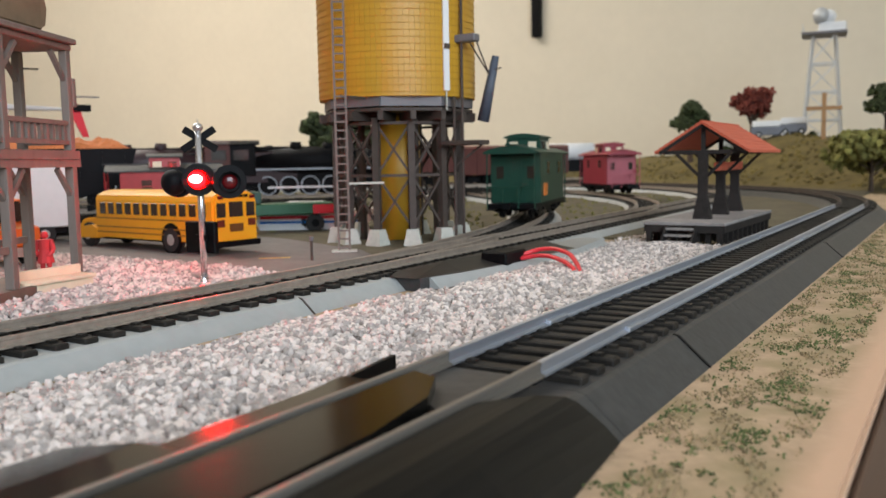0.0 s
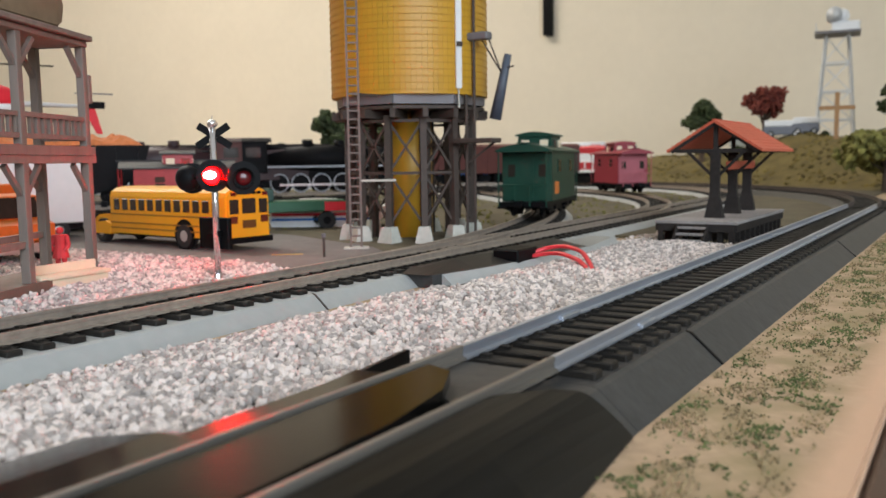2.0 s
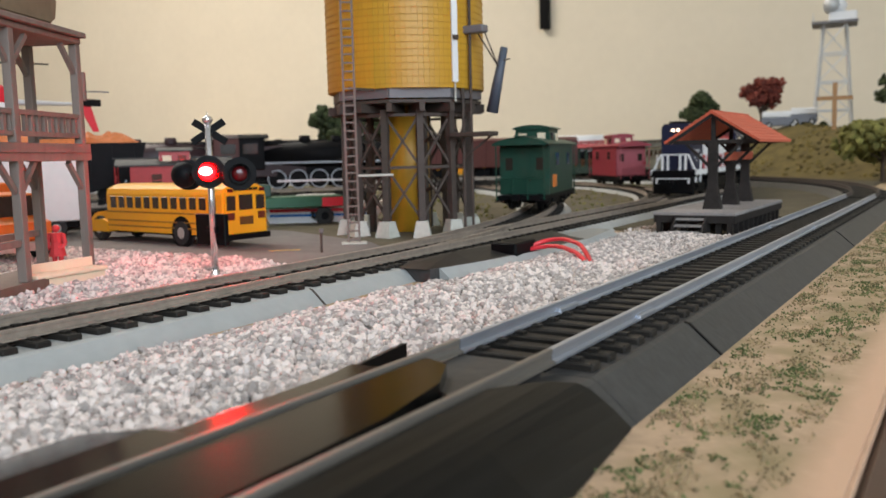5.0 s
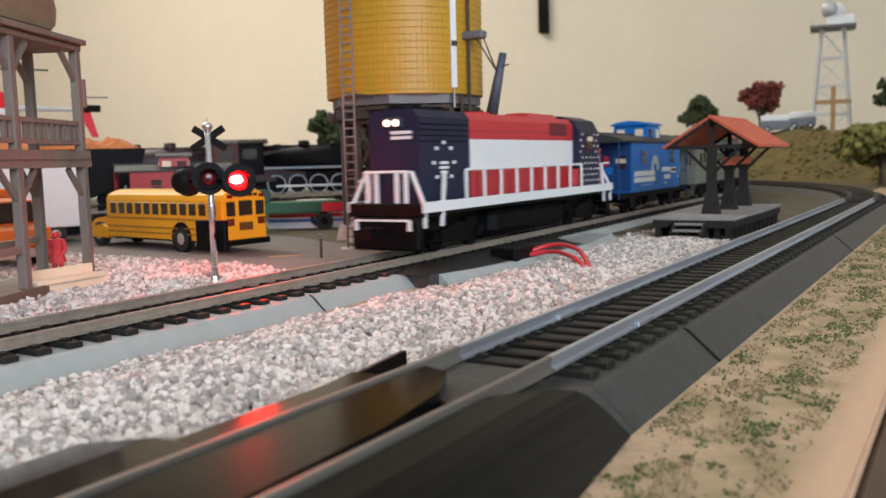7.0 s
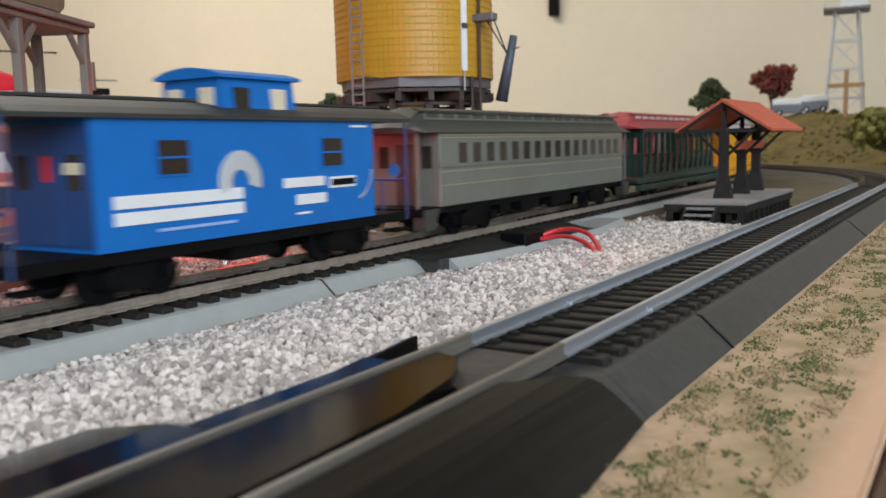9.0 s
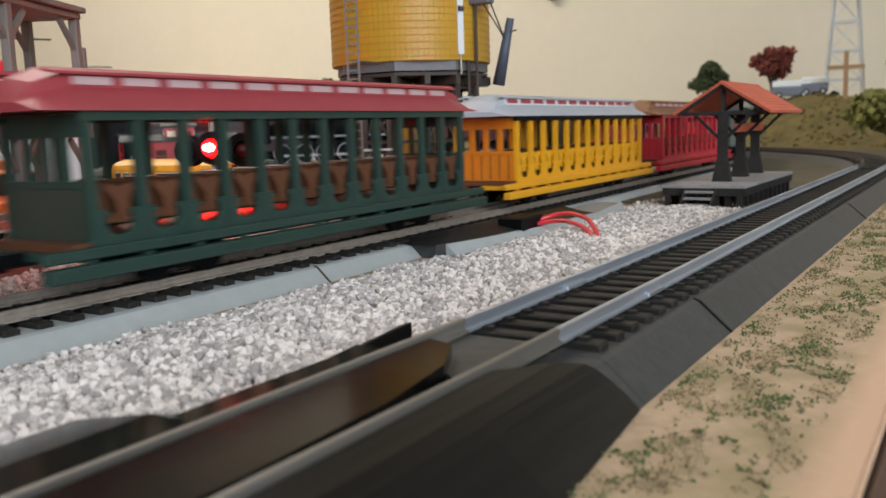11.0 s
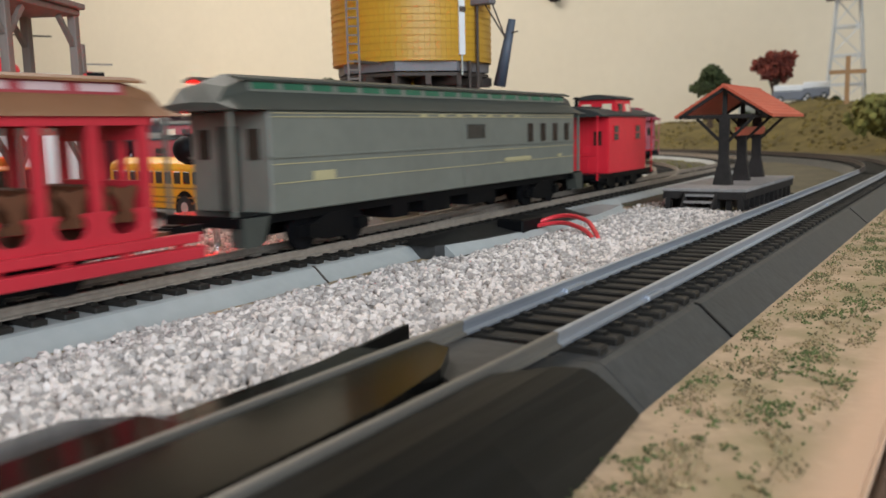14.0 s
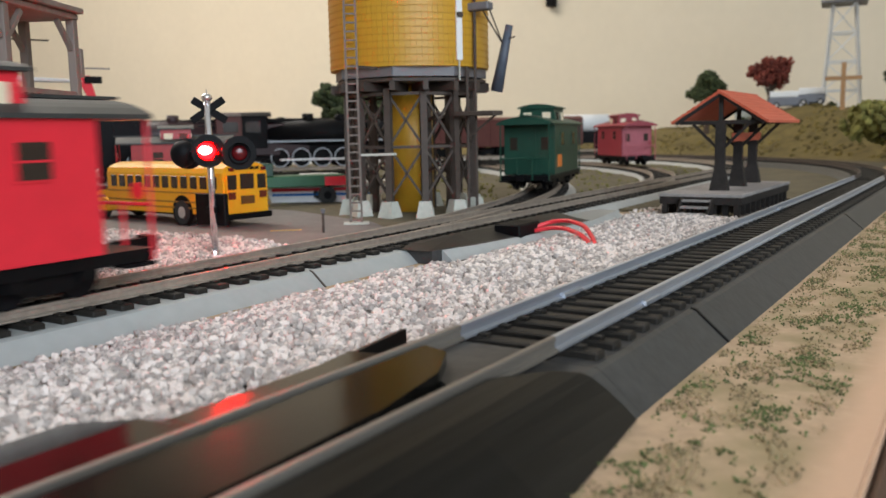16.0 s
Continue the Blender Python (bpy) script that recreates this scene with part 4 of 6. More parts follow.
part("apron", boxes(((0.001, 0.0015, 0.0005), (0.028, 0.0026, 0.0040))), CREAM, bn)
part("backrest", boxes(((0.0, -0.0055, 0.0045), (0.030, -0.0042, 0.0085)), bevel=0.0003), CREAM, bn)
for x in (0.002, 0.027):
    part("leg", boxes(((x - 0.001, -0.004, 0), (x + 0.001, 0.0012, 0.0040))), CREAM, bn)


def figurine(m, label):
    """A small painted figure, one plain mesh."""
    bm = bmesh.new()
    for x in (-0.0013, 0.0013):
        rod(bm, (x, 0, 0), (x, 0, 0.0065), 0.0008, 8, 0.0011)
        box(bm, (x - 0.0009, -0.0018, 0), (x + 0.0009, 0.0008, 0.0008))
    rod(bm, (0, 0, 0.0052), (0, 0, 0.0105), 0.0033, 12, 0.0022)
    rod(bm, (0, 0, 0.0105), (0, 0, 0.0145), 0.0022, 12, 0.0026)
    for s in (-1, 1):
        rod(bm, (s * 0.0026, 0, 0.0142), (s * 0.0036, -0.0004, 0.0102), 0.0009, 8)
        rod(bm, (s * 0.0036, -0.0004, 0.0102), (s * 0.0022, -0.0018, 0.0082), 0.0008, 8)
    bmesh.ops.create_uvsphere(bm, u_segments=12, v_segments=8, radius=0.0015, matrix=pose(0, 0, 0.0162))
    return solid("doll", bm, REDCOAT, label, "figurine", m=m)


figurine(pose(-0.2440, 0.2060, 0.0012, 0, 0, 30), "small painted doll in a red coat on the ballast")


# ---- school bus ----
def wheel(name, r, w, parent, at, hub=HUB, axis="y"):
    turn = pose(*at, 90, 0, 0)
    bm = bmesh.new()
    bmesh.ops.create_cone(bm, cap_ends=True, segments=20, radius1=r, radius2=r, depth=w, matrix=turn)
    bmesh.ops.bevel(bm, geom=[e for e in bm.edges if len(e.link_faces) == 2 and e.calc_face_angle(0) > 1], offset=r * 0.12, segments=2, affect="EDGES")
    ty = part(name, bm, TYRE, parent)
    bm = bmesh.new()
    for s in (-1, 1):
        rod(bm, (at[0], at[1] + s * w * 0.42, at[2]), (at[0], at[1] + s * w * 0.54, at[2]), r * 0.6, 14, r * 0.35)
    part("rim", bm, hub, ty)


BUS_L, BUS_W = 0.122, 0.0265
BUSLINE = mat("dark_ochre_rub_rail", (0.30, 0.13, 0.012), 0.5, vary=0.1)
bus = thing("school_bus", pose(-0.2296, 0.2963, 0.0013, 0, 0, 174.6), "bright yellow school bus parked on the asphalt road", "bus")
# local x forward from the rear, local y to the left side
bm = bmesh.new()
hw = BUS_W / 2
sec = [(-hw, 0.0060), (-hw, 0.0255), (-hw + 0.0010, 0.0280), (-hw + 0.0045, 0.0298), (-0.004, 0.0306), (0.004, 0.0306), (hw - 0.0045, 0.0298), (hw - 0.0010, 0.0280), (hw, 0.0255), (hw, 0.0060)]
prism(bm, sec, 0.0, 0.098, "x")
bmesh.ops.bevel(bm, geom=[e for e in bm.edges if all(abs(v.co.x) < 1e-6 for v in e.verts) and e.verts[0].co.z + e.verts[1].co.z > 0.02], offset=0.0012, segments=2, affect="EDGES")
part("body", bm, BUSYEL, bus, "yellow body with black rub rails")
bm = bmesh.new()
prism(bm, [(0.0981, 0.0050), (0.0981, 0.0165), (0.116, 0.0150), (0.1205, 0.0125), (0.1215, 0.0050)], -0.0105, 0.0105, "y")
bmesh.ops.bevel(bm, geom=bm.edges[:], offset=0.0012, segments=2, affect="EDGES")
part("bonnet", bm, BUSYEL, bus)
for s in (-1, 1):
    bm = bmesh.new()
    prism(bm, [(0.0990, 0.0050), (0.0990, 0.0105), (0.104, 0.0120), (0.112, 0.0112), (0.1165, 0.0070), (0.1165, 0.0050)], s * 0.0098, s * 0.0132, "y")
    part("mudguard", bm, BUSYEL, bus)
    for z in (0.0090, 0.0118, 0.0163):
        part("rub_rail", boxes(((0.0005, s * hw - 0.0004, z - 0.0005), (0.0978, s * hw + 0.0003, z + 0.0002))), BUSLINE, bus)
    for i in range(12):
        x = 0.0055 + 0.0076 * i
        part("side_window", boxes(((x, s * hw - 0.0003, 0.0182), (x + 0.0052, s * hw + 0.00025, 0.0242)), bevel=0.0002), WINDOW, bus)
    wheel("wheel", 0.0066, 0.0046, bus, (0.033, s * 0.0116, 0.0066))
    wheel("wheel", 0.0066, 0.0042, bus, (0.1085, s * 0.0108, 0.0066))
    bm = bmesh.new()
    bmesh.ops.create_cone(bm, cap_ends=True, segments=20, radius1=0.0080, radius2=0.0080, depth=0.0008, matrix=pose(0.033, s * (hw - 0.0003), 0.0070, 90))
    part("wheel_arch", bm, BLACK, bus)
for y, w, z, h in ((-0.0088, 0.0050, 0.0180, 0.0068), (0.0, 0.0080, 0.0180, 0.0072), (0.0088, 0.0050, 0.0180, 0.0068)):
    part("rear_window", boxes(((-0.0004, y - w / 2, z), (0.0003, y + w / 2, z + h)), bevel=0.0001), WINDOW, bus)
for y in (-0.0092, 0.0092):
    part("tail_lamp", boxes(((-0.0006, y - 0.0020, 0.0135), (0.0003, y + 0.0020, 0.0168))), mat("dark_tail_lamp", (0.12, 0.02, 0.01), 0.4), bus)
part("rear_panel", boxes(((-0.0004, -0.0040, 0.0110), (0.0003, 0.0040, 0.0148))), mat("brown_plate", (0.12, 0.05, 0.01), 0.5), bus)
bars("sign_mark", [(-0.0070 + 0.0030 * i, 0.0272, 0.0022, 0.0013) for i in range(5)], 0, bus, BLACK).matrix_basis = pose(-0.0002, 0, 0, 0, 0, -90)
for y in (-0.0095, 0.0095):
    part("warning_lamp", boxes(((-0.0006, y - 0.0018, 0.0266), (0.0003, y + 0.0010, 0.0282))), REDLENS, bus)
part("bumper", boxes(((-0.0020, -hw, 0.0040), (-0.0001, hw, 0.0068)), bevel=0.0004), BLACK, bus)
part("bumper", boxes(((0.1216, -0.012, 0.0040), (0.1235, 0.012, 0.0068)), bevel=0.0004), BLACK, bus)
part("windscreen", boxes(((0.0978, -0.0105, 0.0180), (0.0986, 0.0105, 0.0265))), WINDOW, bus)
part("chassis", boxes(((0.004, -0.008, 0.0045), (0.118, 0.008, 0.0058))), BLACK, bus)


# ---- rolling stock: local x forward, local y to the left side, z from the rail top ----
def truck(parent, x, length=0.026, material=BLACK):
    bm = bmesh.new()
    box(bm, (x - 0.004, -0.011, 0.0055), (x + 0.004, 0.011, 0.0085))
    t = part("truck", bm, material, parent)
    for s in (-1, 1):
        bm = bmesh.new()
        prism(bm, [(x - length / 2, 0.0042), (x - length / 2, 0.0072), (x - length * 0.3, 0.0078), (x - 0.004, 0.0098), (x + 0.004, 0.0098), (x + length * 0.3, 0.0078), (x + length / 2, 0.0072), (x + length / 2, 0.0042), (x + 0.004, 0.0024), (x - 0.004, 0.0024)], s * 0.0112, s * 0.0128)
        part("side_frame", bm, material, t)
        for dx in (-0.35, 0.35):
            part("axle_box", boxes(((x + dx * length - 0.002, min(s * 0.0128, s * 0.0142), 0.0040), (x + dx * length + 0.002, max(s * 0.0128, s * 0.0142), 0.0075))), material, t)
    for dx in (-0.35, 0.35):
        for s in (-1, 1):
            part("wheel", rod(bmesh.new(), (x + dx * length, s * 0.0078, 0.0056), (x + dx * length, s * 0.0102, 0.0056), 0.0056, 18), SOOT, t)
    return t


def coupler(parent, x, s):
    bm = bmesh.new()
    box(bm, (min(x, x + s * 0.010), -0.0014, 0.0075), (max(x, x + s * 0.010), 0.0014, 0.0100))
    box(bm, (x + s * 0.010 - 0.0018, -0.0024, 0.0068), (x + s * 0.010 + 0.0018, 0.0024, 0.0106))
    return part("coupler", bm, BLACK, parent)


def plate(name, x0, x1, z0, z1, y, material, parent, label="", t=0.0003):
    """A flat panel on both sides of a car."""
    for s in (-1, 1):
        lo, hi = sorted((s * (y - 0.0004), s * (y + t)))
        part(name, boxes(((min(x0, x1), lo, z0), (max(x0, x1), hi, z1))), material, parent, label)


def star_loco():
    lo = thing("diesel_locomotive", pose(0, 0, 0), "flag-painted diesel locomotive with white handrails and lit headlight", "locomotive")
    part("frame", boxes(((-0.0985, -0.0165, 0.0135), (0.0985, 0.0165, 0.0182)), bevel=0.0004), BLACK, lo)
    for s in (-1, 1):
        part("sill", boxes(((-0.0985, min(s * 0.0160, s * 0.0169), 0.0150), (0.0985, max(s * 0.0160, s * 0.0169), 0.0186))), WHITE, lo, "white painted sill")
    part("underbody", boxes(((-0.090, -0.0070, 0.0040), (0.090, 0.0070, 0.0134))), BLACK, lo)
    for s in (-1, 1):
        part("battery_box", boxes(((-0.0553, min(s * 0.0109, s * 0.0145), 0.0187), (-0.0480, max(s * 0.0109, s * 0.0145), 0.0268)), bevel=0.0004), ENGRED, lo, "red battery box beside the cab")
    part("fuel_tank", boxes(((-0.036, -0.0145, 0.0018), (0.040, 0.0145, 0.0134)), bevel=0.003), BLACK, lo)
    part("pilot", boxes(((0.0950, -0.0150, 0.0020), (0.0995, 0.0150, 0.0134)), bevel=0.0008), BLACK, lo)
    part("pilot", boxes(((-0.0995, -0.0150, 0.0020), (-0.0950, 0.0150, 0.0134)), bevel=0.0008), BLACK, lo)
    truck(lo, 0.066, 0.040)
    truck(lo, -0.066, 0.040)
    coupler(lo, 0.0995, 1)
    coupler(lo, -0.0995, -1)
    hw = 0.0108
    top = [(-hw, 0.0183), (-hw, 0.0478), (-hw + 0.0022, 0.0505), (hw - 0.0022, 0.0505), (hw, 0.0478), (hw, 0.0183)]
    hood = part("long_hood", prism(bmesh.new(), top, 0.0530, 0.0915, "x"), ENGBLUE, lo, "dark navy hood end with white stars")
    for i in range(4):
        part("hood_groove", boxes(((0.0535, -hw - 0.0002, 0.0452 - 0.0020 * i), (0.0910, hw + 0.0002, 0.0456 - 0.0020 * i))), BLACK, hood)
    red = [(-hw, 0.0404), (-hw, 0.0478), (-hw + 0.0022, 0.0505), (hw - 0.0022, 0.0505), (hw, 0.0478), (hw, 0.0404)]
    mid = part("engine_hood", prism(bmesh.new(), red, -0.0555, 0.0529, "x"), ENGRED, lo, "hood with red, white and red bands")
    part("white_band", boxes(((-0.0555, -hw, 0.0284), (0.0529, hw, 0.0403))), WHITE, mid)
    part("red_band", boxes(((-0.0555, -hw, 0.0183), (0.0529, hw, 0.0283))), ENGRED, mid)
    part("hood_seam", boxes(((-0.0555, -hw - 0.0002, 0.0436), (0.0529, hw + 0.0002, 0.0438))), ROOFMAROON, mid)
    for s in (-1, 1):
        for i in range(11):
            x = -0.0510 + 0.0098 * i
            part("door_seam", boxes(((x, min(s * hw, s * (hw + 0.0002)), 0.0186), (x + 0.0003, max(s * hw, s * (hw + 0.0002)), 0.0280))), ROOFMAROON, mid)
    for s in (-1, 1):
        part("grille", boxes(((-0.0472, min(s * (hw - 0.001), s * (hw + 0.0003)), 0.0425), (-0.0269, max(s * (hw - 0.001), s * (hw + 0.0003)), 0.0482))), mat("dark_red_grille", (0.16, 0.02, 0.03), 0.6, vary=0.3, scale=900), mid)
    part("roof_blister", prism(bmesh.new(), [(-0.007, 0.0505), (-0.005, 0.0525), (0.005, 0.0525), (0.007, 0.0505)], -0.045, -0.012, "x"), ENGRED, mid)
    for x in (0.068, 0.084):
        part("fan", rod(bmesh.new(), (x, 0, 0.0505), (x, 0, 0.0522), 0.0068, 20), SOOT, hood)
    part("exhaust", boxes(((0.020, -0.003, 0.0505), (0.032, 0.003, 0.0518))), ENGRED, mid)
    cab = bmesh.new()
    cw = 0.0145
    prism(cab, [(-cw, 0.0183), (-cw, 0.0440), (-cw + 0.0035, 0.0500), (-0.004, 0.0522), (0.004, 0.0522), (cw - 0.0035, 0.0500), (cw, 0.0440), (cw, 0.0183)], -0.0838, -0.0556, "x")
    cb = part("cab", cab, ENGBLUE, lo, "navy cab scattered with white stars")
    plate("cab_window", -0.0735, -0.0655, 0.0360, 0.0425, cw, WINDOW, cb, t=0.0004)
    # Cream panel added on the glass to paint in the window's brightness.
    plate("bright_pane", -0.0730, -0.0660, 0.0400, 0.0422, cw, CREAM, cb, t=0.0006)
    part("cab_front_window", boxes(((-0.0844, -0.010, 0.037), (-0.0836, 0.010, 0.043))), WINDOW, cb)
    part("short_hood", boxes(((-0.0945, -0.0112, 0.0183), (-0.0839, 0.0112, 0.0372)), bevel=0.001), WHITE, lo, "short hood with red and white stripes")
    for i in range(7):
        part("red_stripe", boxes(((-0.0947, -0.0114, 0.0186 + 0.00275 * i), (-0.0840, 0.0114, 0.0200 + 0.00275 * i))), ENGRED, lo)
    for s in (-1, 1):
        for j in range(9):
            for i in range(5):
                x, z = -0.0822 + 0.0054 * i + (0.0027 if j % 2 else 0), 0.0205 + 0.0028 * j
                if -0.0750 < x < -0.0630 and 0.034 < z < 0.044 or x > -0.0575:
                    continue
                w = 0.0015
                lo_, hi_ = sorted((s * (cw - 0.0003), s * (cw + 0.00025)))
                part("star_mark", boxes(((x, lo_, z), (x + w, hi_, z + 0.0008))), WHITE, cb)
        for i in range(8):
            a = 2 * math.pi * i / 8
            x, z = 0.0735 + 0.0075 * math.cos(a), 0.0318 + 0.0072 * math.sin(a)
            lo_, hi_ = sorted((s * (hw - 0.0003), s * (hw + 0.00025)))
            part("star_mark", boxes(((x - 0.0010, lo_, z - 0.0006), (x + 0.0010, hi_, z + 0.0006))), WHITE, hood)
        lo_, hi_ = sorted((s * (hw - 0.0003), s * (hw + 0.00025)))
        for z, w in ((0.0312, 0.0030), (0.0295, 0.0034), (0.0278, 0.0024)):
            part("number_bar", boxes(((0.0735 - w, lo_, z), (0.0735 + w, hi_, z + 0.0010))), WHITE, hood)
    for z in (0.0420, 0.0402):
        part("number_bar", boxes(((0.0913, -0.0010, z), (0.0918, 0.0080, z + 0.0011))), WHITE, hood)
    part("headlight_box", boxes(((0.0900, -0.0045, 0.0440), (0.0926, 0.0045, 0.0478)), bevel=0.0006), ENGBLUE, hood)
    for y in (-0.0019, 0.0019):
        part("headlight", rod(bmesh.new(), (0.0924, y, 0.0459), (0.0931, y, 0.0459), 0.0012, 12), HEADLIGHT, hood, "lit warm headlight")
    # handrails
    for s in (-1, 1):
        y = s * 0.0162
        for x0, x1 in ((-0.054, 0.066), (-0.094, -0.086)):
            part("handrail", rod(bmesh.new(), (x0, y, 0.0290), (x1, y, 0.0290), 0.0005, 6), WHITE, lo)
        for i in range(9):
            x = -0.054 + 0.0150 * i
            part("stanchion", boxes(((x - 0.0007, y - 0.0004, 0.0182), (x + 0.0007, y + 0.0004, 0.0292))), WHITE, lo)
        for x in (0.0965, -0.0965):
            sx = 1 if x > 0 else -1
            part("corner_rail", beam(bmesh.new(), (x - sx * 0.001, s * 0.0100, 0.0290), (x, s * 0.0160, 0.0172), 0.0011), WHITE, lo)
            part("corner_rail", beam(bmesh.new(), (x, s * 0.0160, 0.0172), (x, s * 0.0160, 0.0098), 0.0011), WHITE, lo)
            part("step_rail", beam(bmesh.new(), (x - sx * 0.014, s * 0.0163, 0.0290), (x - sx * 0.011, s * 0.0165, 0.0098), 0.0012), WHITE, lo)
            for z in (0.0052, 0.0098):
                part("step", boxes(((min(x, x - sx * 0.011), min(s * 0.012, s * 0.0165), z - 0.0006), (max(x, x - sx * 0.011), max(s * 0.012, s * 0.0165), z))), BLACK, lo)
    for x in (0.0970, -0.0970):
        part("end_rail", rod(bmesh.new(), (x, -0.0100, 0.0290), (x, 0.0100, 0.0290), 0.0005, 6), WHITE, lo)
        for y in (-0.0085, -0.0045, 0.0045, 0.0085):
            part("stanchion", boxes(((x - 0.0004, y - 0.0008, 0.0182), (x + 0.0004, y + 0.0008, 0.0292))), WHITE, lo)
        sx = 1 if x > 0 else -1
        part("grab_iron", beam(bmesh.new(), (x + sx * 0.0035, -0.0120, 0.0125), (x + sx * 0.0035, 0.0120, 0.0125), 0.0007), WHITE, lo)
        for y in (-0.0118, 0.0118):
            part("grab_iron", beam(bmesh.new(), (x + sx * 0.0035, y, 0.0125), (x + sx * 0.0035, y, 0.0090), 0.0012), WHITE, lo)
    return lo


def arched(hw, z0, z1, rise, n=10):
    """A roof outline: flat below, arched above."""
    out = [(-hw, z0), (-hw, z1)]
    out += [(-hw + 2 * hw * i / n, z1 + rise * math.sin(math.pi * i / n) ** 0.8) for i in range(1, n)]
    return out + [(hw, z1), (hw, z0)]


def caboose(name, label, paint, roofing, body, cupola, floor, eave, platform, windows, hw=0.0155, end_paint=None, cup_top=0.0520):
    """body and cupola: rear and front in local x; platform: how far the end platforms reach past the body."""
    c = thing(name, pose(0, 0, 0), label, "caboose")
    x0, x1 = body
    part("body", prism(bmesh.new(), [(-hw, floor), (-hw, eave), (-hw * 0.6, eave + 0.0025), (0, eave + 0.0034), (hw * 0.6, eave + 0.0025), (hw, eave), (hw, floor)], x0, x1, "x"), paint, c)
    for x in (x0, x1):
        part("end_wall", boxes(((x - 0.0004, -hw + 0.0008, floor + 0.001), (x + 0.0004, hw - 0.0008, eave - 0.001))), end_paint or paint, c)
        part("end_door", boxes(((x - 0.0007, -0.0042, floor + 0.0015), (x + 0.0007, 0.0042, eave - 0.004))), end_paint or paint, c)
        for y in (-0.0095, 0.0095):
            part("end_window", boxes(((x - 0.0006, y - 0.0022, eave - 0.0150), (x + 0.0006, y + 0.0022, eave - 0.0075))), WINDOW, c)
    part("roof", prism(bmesh.new(), arched(hw + 0.0015, eave, eave + 0.0010, 0.0038), x0 - platform, x1 + platform, "x"), roofing, c, "dark curved roof")
    part("roof_walk", boxes(((x0 - platform - 0.002, -0.003, eave + 0.0049), (x1 + platform + 0.002, 0.003, eave + 0.0056))), roofing, c)
    a, b = cupola
    cu = part("cupola", prism(bmesh.new(), [(-0.0118, eave), (-0.0105, cup_top - 0.0012), (0.0105, cup_top - 0.0012), (0.0118, eave)], a, b, "x"), paint, c)
    part("cupola_roof", prism(bmesh.new(), arched(0.0122, cup_top - 0.0012, cup_top - 0.0004, 0.0020), a - 0.0018, b + 0.0018, "x"), roofing if end_paint is None else paint, cu)
    for s in (-1, 1):
        for f in (0.25, 0.75):
            x = a + (b - a) * f
            bm = boxes(((x - 0.0026, -0.0009, cup_top - 0.0095), (x + 0.0026, 0.0009, cup_top - 0.0035)))
            part("cupola_window", bm, CREAM if f < 0.5 else WINDOW, cu).matrix_basis = pose(0, s * 0.0110, 0)
        for x in (a, b):
            part("cupola_window", boxes(((x - 0.0004, s * 0.006 - 0.0026, cup_top - 0.0095), (x + 0.0004, s * 0.006 + 0.0026, cup_top - 0.0035))), CREAM, cu)
    for w0, w1 in windows:
        plate("window_trim", w0 - 0.0006, w1 + 0.0006, eave - 0.0130, eave - 0.0042, hw, paint, c, t=0.0004)
        plate("side_window", w0, w1, eave - 0.0124, eave - 0.0048, hw, WINDOW, c, t=0.0006)
        plate("window_bar", w0, w1, eave - 0.0089, eave - 0.0084, hw, paint, c, t=0.0008)
    part("floor_frame", boxes(((x0 - platform, -hw + 0.001, floor - 0.0030), (x1 + platform, hw - 0.001, floor - 0.0001))), BLACK, c)
    for x, sx in ((x0 - platform, -1), (x1 + platform, 1)):
        for y in (-hw + 0.001, -0.0045, 0.0045, hw - 0.001):
            part("platform_post", rod(bmesh.new(), (x, y, floor - 0.0028), (x, y, floor + 0.0105 if abs(y) < 0.01 else eave + 0.0005), 0.00045, 6), paint if end_paint is None else end_paint, c)
        part("platform_rail", rod(bmesh.new(), (x, -hw + 0.001, floor + 0.0100), (x, hw - 0.001, floor + 0.0100), 0.00045, 6), paint if end_paint is None else end_paint, c)
        for s in (-1, 1):
            part("step", boxes(((min(x, x - sx * 0.009), min(s * 0.0105, s * 0.0155), 0.0055), (max(x, x - sx * 0.009), max(s * 0.0105, s * 0.0155), 0.0063))), BLACK, c)
        coupler(c, x, sx)
        part("brake_wheel", rod(bmesh.new(), (x + sx * 0.0006, 0.009, floor + 0.013), (x + sx * 0.0012, 0.009, floor + 0.013), 0.0021, 14), paint, c)
    truck(c, x0 + 0.012, 0.024)
    truck(c, x1 - 0.012, 0.024)
    part("battery_box", boxes(((-0.010, -0.0115, floor - 0.0068), (0.008, 0.0115, floor - 0.0031))), BLACK, c)
    return c


